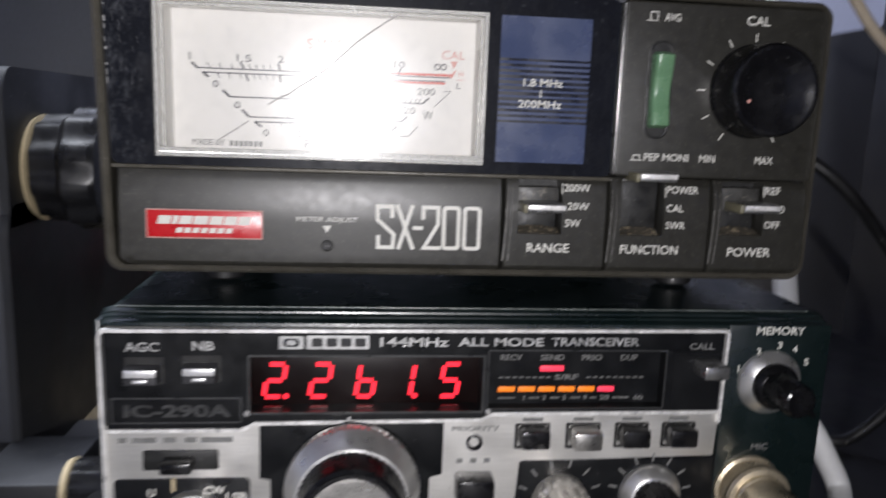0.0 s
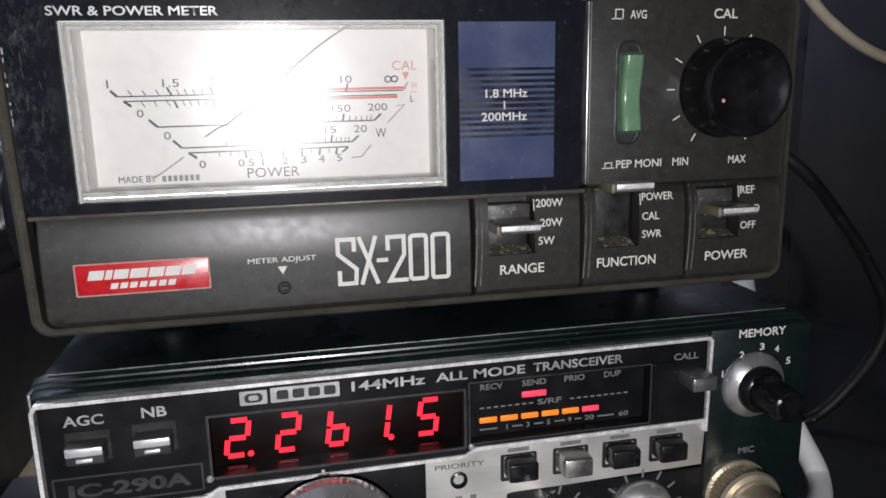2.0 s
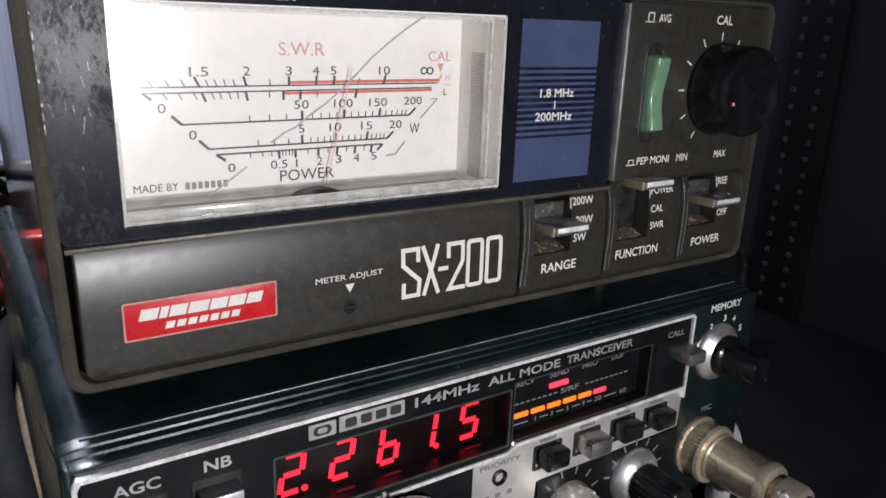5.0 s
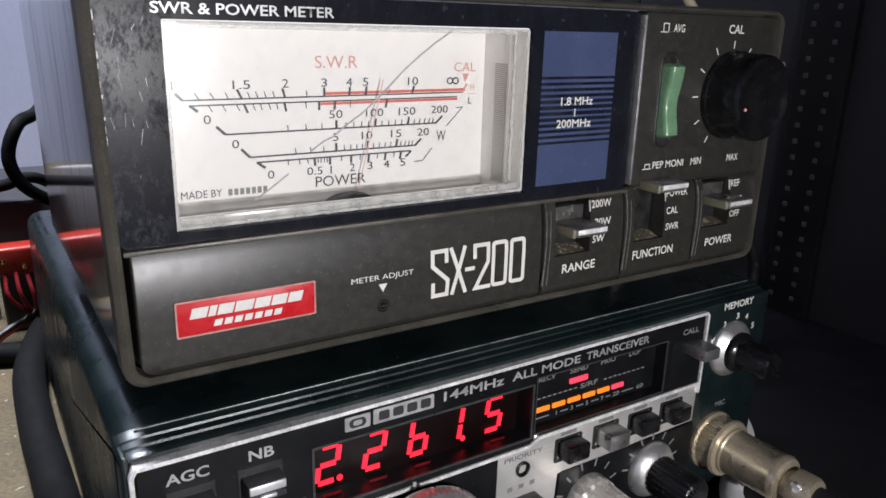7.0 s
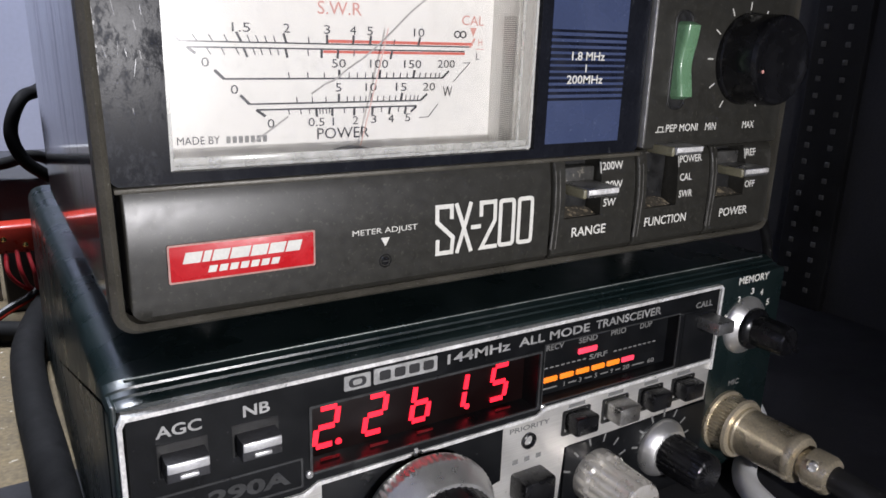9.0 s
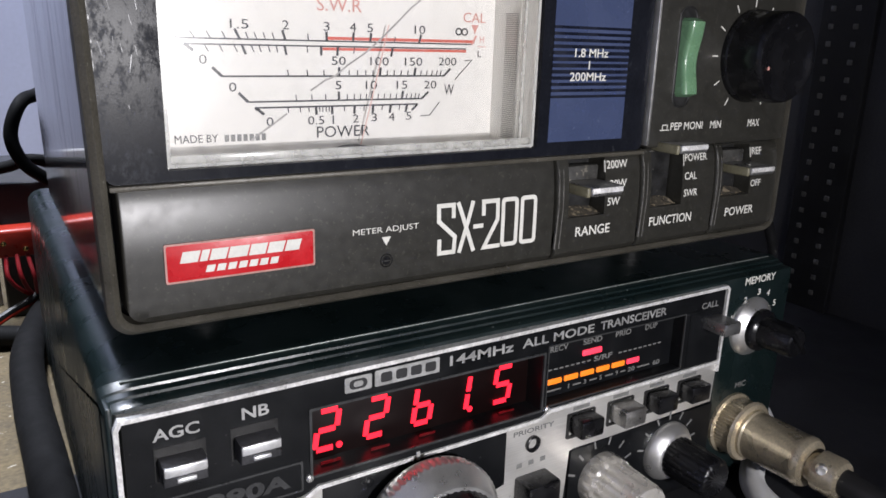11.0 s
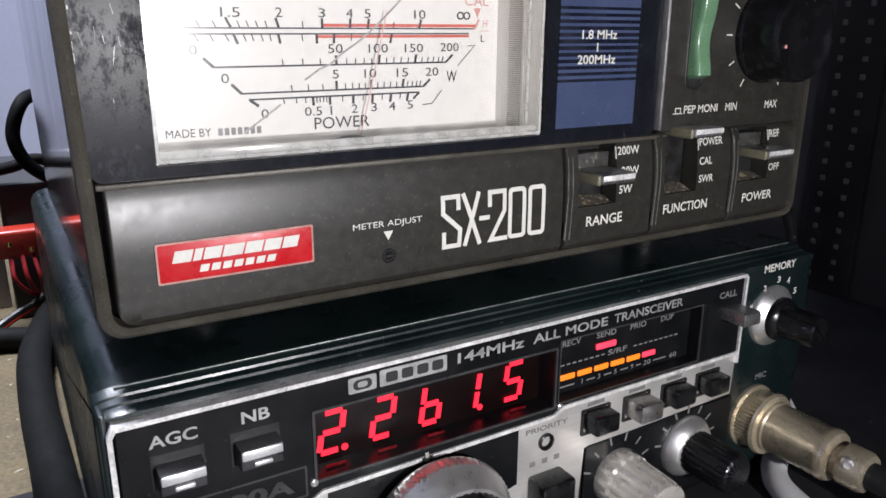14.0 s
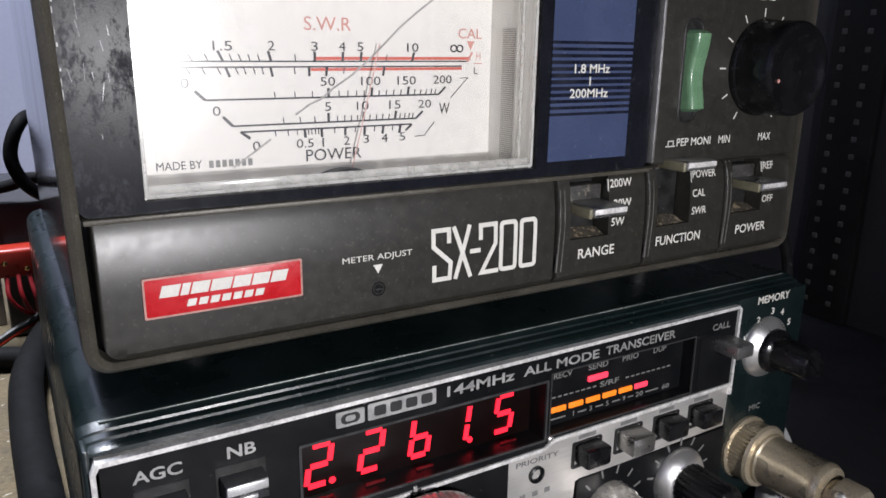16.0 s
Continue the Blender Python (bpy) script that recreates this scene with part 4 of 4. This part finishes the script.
for i in range(4):
    x = 42.0 + i * 3.1
    part("bar", prism(rounded(x, x + 2.3, -15.0, -13.1, 0.4, 3), -3.66, -3.5), INK, plate)
word(upper, "144MHz", 56.8, 72.0, -15.0, -12.9, -3.46, PLATED, 0.02)
word(upper, "ALL MODE", 74.2, 93.6, -14.9, -12.9, -3.46, PLATED, 0.02)
word(upper, "TRANSCEIVER", 95.4, 116.0, -14.8, -12.8, -3.46, PLATED, 0.02)
win = part("digit_window", box(28.3, 80.4, 1.5, 3.0, -32.2, -16.6, 0.2), SMOKE, upper, "smoked recessed window with red digits")
part("window_line", ring(rounded(28.2, 80.6, -30.6, -16.9, 0.3, 3), rounded(28.7, 80.1, -30.1, -17.4, 0.3, 3), -3.65, -3.2), FAINT, win)
SEG = {"a": ((0, 1), (1, 1)), "b": ((1, 1), (1, 0.5)), "c": ((1, 0.5), (1, 0)), "d": ((0, 0), (1, 0)), "e": ((0, 0.5), (0, 0)), "f": ((0, 1), (0, 0.5)), "g": ((0, 0.5), (1, 0.5))}
DZ0, DZ1 = -28.4, -20.7


def digit(x, w, segs, dot=False):
    pieces = []
    for s in segs:
        (u0, v0), (u1, v1) = SEG[s]
        k = 0.09
        if u0 != u1:
            u0, u1 = u0 + k, u1 - k
        else:
            v0, v1 = v0 - k * 0.5, v1 + k * 0.5
        q = [(x + w * u + 1.1 * v, DZ0 + (DZ1 - DZ0) * v) for u, v in ((u0, v0), ((u0 + u1) / 2, (v0 + v1) / 2), (u1, v1))]
        pieces.append(strip(q, 1.05, 1.25, 1.45))
    if dot:
        pieces.append(prism([(x + w + 1.0 + 0.65 * math.cos(radians(t)), DZ0 + 0.1 + 0.65 * math.sin(radians(t))) for t in range(0, 360, 30)], 1.25, 1.45))
    part("digit", merge(*pieces), LED, win, "glowing red seven-segment digit")
    # red bar painted as the digit's reflection on the sill below
    part("digit_reflection", box(x + 0.3, x + w + 0.3, -0.8, -0.6, -30.25, -29.7), LED_REFLECTION, win)


digit(31.0, 3.9, "abged", True)
digit(41.2, 3.9, "abged")
digit(51.6, 3.7, "fgecd")
digit(64.0, 0.1, "fe", True)
digit(70.8, 3.9, "afgcd")
# level window
lvl = part("level_window", box(81.2, 122.9, 0.0, 2.0, -30.5, -15.6), PANEL, upper)
part("window_line", ring(rounded(81.1, 123.0, -29.9, -15.7, 0.3, 3), rounded(81.4, 122.7, -29.6, -16.0, 0.3, 3), -3.6, -3.2), FAINT, lvl)
for t, x0, x1 in (("RECV", 84.6, 89.6), ("SEND", 94.0, 99.6), ("PRIO", 103.8, 108.6), ("DUP", 113.2, 117.2)):
    word(lvl, t, x0, x1, -19.3, -17.9, -0.08, DIM, 0.02)
part("lamp", box(93.9, 99.6, -0.5, 0.1, -21.9, -20.5, 0.3), LED_SEND, lvl, "lit red indicator bar")
for k in range(6):
    part("lamp", box(84.3 + k * 4.75, 88.3 + k * 4.75, -0.4, 0.1, -26.9, -25.6, 0.25), LED_ORANGE if k < 5 else LED_SEND, lvl, "lit level bar")
for k in range(22):
    x = 84.4 + k * 1.6
    if not 97.0 < x < 103.9:
        part("dash", box(x, x + 1.0, -0.1, 0.1, -23.6, -23.25), DIM, lvl)
word(lvl, "S/RF", 97.6, 103.2, -24.0, -22.7, -0.08, DIM, 0.02)
for t, x in (("1", 90.6), ("3", 95.4), ("5", 100.2), ("9", 105.2)):
    centred(lvl, t, x, -28.4, 1.2, -0.08, DIM, 0.25 if t == "1" else 0.8, 0.02)
word(lvl, "20", 108.7, 111.0, -29.0, -27.8, -0.08, DIM, 0.02)
word(lvl, "60", 117.0, 119.3, -29.0, -27.8, -0.08, DIM, 0.02)
for x0, x1 in ((84.4, 88.4), (91.8, 94.2), (96.8, 99.0), (101.6, 104), (106.4, 108), (111.8, 115.8)):
    part("dash", box(x0, x1, -0.1, 0.1, -28.6, -28.25), DIM, lvl)
for x in (28.0, 81.6):
    part("rivet", lathe([(0.7, -3.3), (0.7, -3.9), (0.4, -4.1)], x, -30.3, 14), CHROME, upper)
word(upper, "CALL", 128.2, 134.2, -15.6, -14.0, -3.46, DIM, 0.02)
k = part("push_key", box(129.4, 135.2, -10.0, -2.6, -20.8, -17.6, 0.5), LEVER, upper, "small chromed push key")
part("key_well", box(124.6, 136.0, -3.5, -3.3, -30.0, -16.6), PANEL, k)

# memory switch
word(ic, "MEMORY", 144.6, 156.6, -12.2, -10.2, -2.72, WHITE, 0.02)
for t, x, z in (("1", 141.0, -20.4), ("2", 145.6, -16.2), ("3", 150.7, -14.7), ("4", 154.6, -15.6), ("5", 157.8, -18.8)):
    centred(ic, t, x, z, 1.7, -2.72, WHITE, 0.3 if t == "1" else 1.2, 0.02)
right_face = part("side_face", box(137.7, XR - 0.4, -2.6, 4.2, -65.5, -9.8, 0.5), ENAMEL, ic)
mem = part("memory_knob", lathe([(7.8, -2.4), (7.8, -3.2), (7.5, -3.7), (4.5, -6.2), (3.9, -6.4)], 148.9, -23.7, 48), SKIRT, ic, "chrome-skirted black rotary knob")
part("knob_cap", lathe([(5.5, -5.0), (5.5, -6.4), (5.1, -7.0), (4.2, -7.6), (3.9, -15.2), (3.5, -16.0), (3.0, -16.3), (0.4, -16.2)], 148.9, -23.7, 48), KNOB, mem)
part("pointer_rib", prism([(145.4, -20.8), (146.2, -20.0), (152.6, -26.3), (151.8, -27.1)], -16.9, -6, 0.2), KNOB, mem)
word(ic, "MIC", 146.4, 150.6, -40.9, -39.3, -2.72, DIM, 0.02)

# microphone plug
mic = thing("microphone_plug", "aged nickel microphone plug with a black cable, screwed into the transceiver", "plug")
part("collar", lathe([(8.3, -2.4), (8.3, -3.4), (7.7, -3.8), (7.7, -8.0), (8.1, -8.4), (7.7, -9.2), (6.6, -9.6)], 146.3, -50.6, 144, 48, 0.45, -8.1, -3.7), NICKEL, mic)
part("barrel", lathe([(6.6, -8.8), (6.6, -10.4), (6.25, -10.8), (6.25, -23.6), (6.4, -24.0), (6.4, -25.0), (5.9, -26.0), (5.0, -26.4), (4.2, -26.5)], 146.3, -50.6, 48), NICKEL, mic)
part("clamp", lathe([(3.7, -26.2), (3.7, -28.0), (4.9, -28.6), (4.9, -33.0), (4.4, -34.0), (3.3, -34.4)], 146.3, -50.8, 36), NICKEL, mic)
part("clamp_screw", lathe([(1.3, 0.4), (1.3, -0.9), (0.9, -1.3), (0.3, -1.2)], 0, 0, 16), CHROME, mic).matrix_basis = Matrix.Translation((0.1425, -0.0308, -0.0482)) @ Matrix.Rotation(radians(-55), 4, "Z")
part("cable", sweep([(146.3, -33, -50.8), (146.3, -46, -51.4), (148.6, -66, -56), (156, -84, -62), (170, -104, -64.4), (196, -120, -64.4)], 3.2, 16, 8), RUBBER, mic)

# main tuning
part("dial_recess", prism([(30.6, -33.4), (49.2, -33.3), (52.0, -33.3), (71.6, -33.1), (71.6, -45.6), (68.6, -46.2), (68.6, -63), (33, -63), (33, -46.2), (30.6, -45.8)], -3.3, -2.5, 0.1), PANEL, ic)
vfo = part("tuning_knob", lathe([(12.4, -3.2), (13.6, -4.6), (14.7, -6.2), (15.0, -6.8), (15.0, -8.8), (14.7, -9.3), (14.2, -9.8), (12.6, -13.6), (12.3, -13.9), (11.6, -14.0)], 51.2, -46.5, 280, 70, 0.35, -8.9, -6.7), SKIRT, ic, "large tuning knob with a flared silver skirt")
part("grip", lathe([(11.8, -13.6), (11.7, -14.4), (11.3, -19.0), (10.9, -20.2), (10.2, -20.8), (9.8, -20.4), (0.5, -20.2)], 51.2, -46.5, 96, 48, 0.3, -19.2, -14.3), KNOB, vfo)
part("face_ring", lathe([(9.0, -20.1), (9.0, -20.7), (8.4, -20.8), (0.4, -20.3)], 51.2, -46.5, 60), STEEL, vfo)
part("index_line", box(49.8, 50.6, -3.7, -3.0, -33.2, -31.4, 0.1), LETTER, ic)
# left controls
part("selector_slot", box(5.5, 21.7, -3.5, -2.6, -43.6, -38.9, 0.5), SLOT, ic)
part("selector_tab", box(9.9, 16.6, -7.5, -3, -42.8, -40.2, 0.6), KNOB, ic)
for x0, x1 in ((0.5, 2.2), (3.4, 8.5), (10.0, 12.6), (14.6, 17.0), (18.0, 24.8)):
    part("bar", box(x0, x1, -3.06, -2.9, -37.2, -36.0), DIM, ic)
part("mode_plate", prism(rounded(-0.8, 28.4, -64, -45.6, 1.2, 4), -3.4, -2.6, 0.15), PANEL, ic)
for t, x0, x1, z in (("FM", 2.2, 7.2, -51.4), ("U", 6.4, 8.0, -48.8), ("CW", 18.4, 23.0, -48.4), ("LSB", 23.2, 27.8, -50.0)):
    word(ic, t, x0, x1, z - 0.95, z + 0.95, -3.46, WHITE, 0.02)
mode = part("mode_knob", lathe([(7.0, -3.2), (7.0, -6.0), (6.6, -6.4), (6.2, -16.5), (5.6, -17.2), (0.4, -17.3)], 16.0, -55.4, 48, 24, 0.25, -16, -6.3), CHROME, ic)
part("index_line", box(11.6, 12.4, -3.9, -3.3, -48.4, -45.4), IVORY, ic)
# right controls
word(ic, "PRIORITY", 73.6, 84.6, -35.2, -34.0, -3.06, DIM, 0.02)
part("jack", lathe([(1.9, -2.9), (1.9, -3.6), (1.5, -3.8), (1.2, -3.4), (1.1, -2.9)], 78.8, -37.9, 28), KNOB, ic)
for t, x in (("A", 75.6), ("L", 78.8), ("S", 82.0)):
    part("bar", box(x - 0.7, x + 0.7, -3.06, -2.9, -43.0, -41.9), DIM, ic)
part("push_key", box(74.6, 83.2, -8.5, -2.6, -51.0, -45.0, 0.7), KNOB, ic)
for i, (x, m) in enumerate(((92.3, KNOB), (104.3, STEEL), (116.0, KNOB), (127.4, KNOB))):
    part("push_key", box(x - 3.3, x + 3.3, -7.4 if m is KNOB else -8.4, -2.6, -38.2, -33.9, 0.6), m, ic, "chromed push key" if m is STEEL else "")
    part("key_frame", ring(rounded(x - 4.1, x + 4.1, -39.6, -33.4, 0.4, 3), rounded(x - 3.4, x + 3.4, -38.9, -33.8, 0.4, 3), -3.3, -2.8), SLOT, ic)
    part("bar", box(x - 2.4, x + 2.4, -3.06, -2.9, -33.0, -32.1), DIM, ic)
part("lower_panel", prism(rounded(90.0, 137.4, -64.5, -42.6, 0.8, 3), -3.2, -2.2, 0.15), PANEL, ic)
for cx, cz, angles in ((99.6, -52.6, range(20, 161, 28)), (121.6, -51.6, range(10, 171, 26))):
    for d in angles:
        a = radians(d)
        part("tick", strip([(cx + 8.3 * math.cos(a), cz + 8.3 * math.sin(a)), (cx + 10.4 * math.cos(a), cz + 10.4 * math.sin(a))], 0.5, -3.28, -3.1), DIM, ic)
vol = part("volume_knob", lathe([(6.6, -3.0), (6.6, -7.0), (6.3, -7.6), (6.0, -17.5), (5.5, -18.4), (4.6, -18.8), (0.4, -18.8)], 99.6, -52.6, 80, 16, 0.4, -17.6, -7.5), NICKEL_KNOB, ic, "fluted chrome rotary knob")
tone = part("tone_knob", lathe([(7.8, -3.0), (7.8, -4.0), (7.4, -4.6), (5.9, -6.6), (5.4, -6.8)], 121.6, -51.6, 60, 60, 0.15, -4.2, -3), SKIRT, ic, "chrome-skirted black rotary knob")
part("knob_cap", lathe([(5.3, -6.1), (5.1, -17.6), (4.6, -18.4), (3.8, -18.8), (0.4, -18.7)], 121.6, -51.6, 60, 20, 0.3, -18.7, -6), KNOB, tone)

# ---- round about ----
tagged(link("black_cable", sweep([(150, 112, 30), (165, 70, 38), (190, 50, 24), (213, 50, 3), (232, 50, -24), (233, 51, -42), (216, 52, -62), (205, 56, -65.6), (196, 80, -65.6)], 2.0, 12), RUBBER), "thin black cable looping down to the desk", "cable")
tagged(link("cream_cable", sweep([(150, 180, 210), (188, 130, 140), (206, 104, 110), (222, 100, 89), (229, 100, 80), (237, 100, 71), (247, 100, 63), (259, 100, 56), (272, 100, 51), (286, 98, 47), (298.5, 94, 44)], 2.0, 12), CREAM), "cream coloured cable draped beside the meter", "cable")
cab = thing("grey_cabinet", "slate grey metal cabinet standing on the desk", "cabinet")
part("body", prism(rounded(-420, -66, -70, 330, 4, 4), 255, 520, 1.5), SLATE, cab)
part("door", prism(rounded(-410, -76, -60, 320, 4, 4), 250, 256, 1.5), SLATE, cab)


def bracket(z0, z1, y0, label):
    """A bent side plate with a rounded corner and a black thumb knob on an ivory washer."""
    b = thing("mounting_bracket", label, "bracket", "mounting brackets")
    pts = [(y0 + 6 - 6 * math.cos(radians(a)), z1 - 9 + 9 * math.sin(radians(a))) for a in range(0, 91, 15)] + [(170, z1), (170, z0), (y0, z0)]
    bm = bmesh.new()
    for x in (-41.9, -39.5):
        bm.faces.new([bm.verts.new((x * MM, y * MM, z * MM)) for y, z in pts])
    bm.verts.ensure_lookup_table()
    n = len(pts)
    for i in range(n):
        j = (i + 1) % n
        bm.faces.new((bm.verts[i], bm.verts[j], bm.verts[n + j], bm.verts[n + i]))
    part("side_plate", bm, BRACKET, b, "grey metal side plate with a rounded corner")
    return b


def thumb(parent, y, z, r, x=-39.5):
    w = part("washer", lathe([(r * 0.86, 0), (r * 0.9, -1.2), (r * 0.8, -1.6)], 0, 0, 40), IVORY, parent, "ivory washer")
    k = part("thumb_knob", lathe([(r * 0.78, -1.4), (r * 0.9, -2.2), (r * 0.92, -9.0), (r, -10.0), (r * 1.04, -11.0), (r * 1.04, -18.0), (r * 0.96, -19.4), (r * 0.4, -19.8), (0.4, -19.6)], 0, 0, 120, 10, r * 0.07, -19.0, -1.8), THUMB, parent, "black plastic thumb knob")
    for o in (w, k):
        o.matrix_basis = Matrix.Translation((x * MM, y * MM, z * MM)) @ Matrix.Rotation(radians(90), 4, "Z")


hi = bracket(2, 44, 44, "grey metal mounting bracket with a black thumb knob")
thumb(hi, 66, 16.5, 17.0)
lo = bracket(-70, 8, 42, "tall grey metal mounting bracket standing on the desk")
part("foot_tab", box(-42.5, -20, 17, 46, -70, -57, 1.0), BRACKET, lo)
thumb(lo, 23, -61, 8.5, -20.2)
unit = thing("equipment_case", "dark metal equipment case held by the brackets", "equipment")
part("body", box(-250, -42.1, 66, 250, -69, 34, 2), SLATE, unit)
pale = thing("pale_box", "pale grey plastic box on a shelf behind the meter", "box")
part("body", prism(rounded(121.5, 187.5, -70, 190, 5, 4), 252, 330, 1.5), GREY_BOX, pale)
dark = thing("dark_box", "black box standing beside the pale grey box", "box")
part("body", prism(rounded(188.5, 206, -70, 190, 2, 4), 256, 330, 1), RACK, dark)
tagged(link("white_pipe", sweep([(357, 460, 297), (318, 356, 201), (279, 252, 105), (241, 160, 20), (203, 69.6, -63.3)], 4.8, 18, 6), WHITE_PVC), "white plastic pipe leaning down beside the transceiver", "pipe")
tagged(link("white_cable", sweep([(196, 92, -64.9), (182, 58, -56), (175.5, 36, -40), (178.5, 24, -46), (182.5, 20, -54.5), (185.5, 17, -62.5), (179, 8, -65), (167, 0, -65), (155.5, -5.5, -65), (147, -12, -65), (142.5, -21, -65), (139, -36, -65)], 3.2, 14), WHITE_PVC), "white cable coming round the transceiver and running before it", "cable")
tagged(link("coiled_cable", sweep([(196, 243, 128), (203, 243, 112), (216, 243, 105), (227, 243, 104), (241, 243, 110), (245, 243, 118), (240, 245, 132), (222, 246, 128), (208, 247, 111), (221, 247, 102), (230, 247, 93), (239, 248, 83), (246, 250, 66), (250, 254, 40), (252, 256, 0), (252, 258, -64.8)], 3.2, 12), RUBBER), "black cable coiled in loose loops", "cable")
tagged(link("black_lead", sweep([(292, 254, 132), (273, 253, 114), (260, 253, 102), (250, 253, 93), (234, 256, 76), (222, 262, 40), (216, 266, 0), (214, 268, -66.4)], 3.6, 12), RUBBER), "thick black lead hanging behind the meter", "cable")
tagged(link("thick_cable", sweep([(20, 262, 30), (7, 214, 22), (-1, 200, 19), (-5.5, 198, 8), (-3, 198, -2), (4, 200, -9), (16, 206, -16), (30, 214, -30)], 2.4, 14), SOFT_RUBBER), "thick black cable curving behind the meter", "cable")
tagged(link("desk_cable", sweep([(6, 215, -58), (-4, 190, -62), (-10, 160, -63.1), (-11, 120, -63.1), (-10, 80, -63.1), (-9.5, 20, -63.1), (-13, -60, -63.1), (-60, -180, -63.1)], 5.2, 16), SOFT_RUBBER), "thick black cable lying on the desk", "cable")
tagged(link("dark_post", prism(rounded(110.5, 121, -70, 260, 1, 3), 258, 300, 0.5), RACK), "narrow black metal post behind the meter", "post")
dim = thing("power_supply", "black power supply box on the desk", "power supply")
part("body", box(-13.5, 60, 222, 300, -70, -14, 2), RACK, dim)
# thin upright sheet added for the pale area behind the wires
tagged(link("carton", box(-64, -15, 240, 244, -70, -6, 1), GREY_BOX), "pale grey upright panel behind the wires", "carton")
tagged(link("black_lead", sweep([(-80, 232, -12), (-40, 226, -11), (-10, 222, -8), (0, 221, -5), (8, 225, -8), (20, 240, -20)], 2.3, 12), SOFT_RUBBER), "thick black lead running along behind the plug", "cable")
plug = thing("wire_plug", "red plug block with brass contacts", "plug")
part("block", box(-28, 7, 203, 214, -39.5, -28.5, 1.5, 3), RED_PLUG, plug)
for x, z in ((-12.3, -33.5), (-5.2, -36.2)):
    part("contact", lathe([(1.0, 203.4), (1.0, 202.2), (0.5, 201.9)], x, z, 14), BRASS, plug)
for i in range(5):
    pts = [(-12 + i * 3.5, 204, -38), (-12 + i * 4.2, 198, -46), (-6 + i * 2.0, 202, -54 - i), (4 + i, 212, -60), (12 + i, 230, -64)]
    tagged(link("red_wire", sweep(pts, 0.8, 8, 6), RED_PVC), "thin red wire running from the plug block", "wire", "red wires")
tagged(link("red_wire", sweep([(-30, 190, -68.5), (-15.8, 200, -62.5), (-6, 203, -58), (0, 205, -54), (8, 215, -50)], 1.3, 8, 8), RED_PLUG), "thin red wire running from the plug block", "wire", "red wires")
tagged(link("black_wire", sweep([(-30, 187, -66.5), (-15.8, 197, -60.2), (-6, 200, -56), (0, 203, -52), (8, 215, -47)], 1.3, 8, 8), RUBBER), "thin black wire beside the red ones", "wire")
tagged(link("black_lead", sweep([(-60, 200, -64), (-20, 190, -65), (-9, 186, -65.6), (-1, 188, -65.8), (5, 196, -65.8), (8, 215, -64)], 4.0, 12), SOFT_RUBBER), "thick black lead lying under the red wires", "cable")
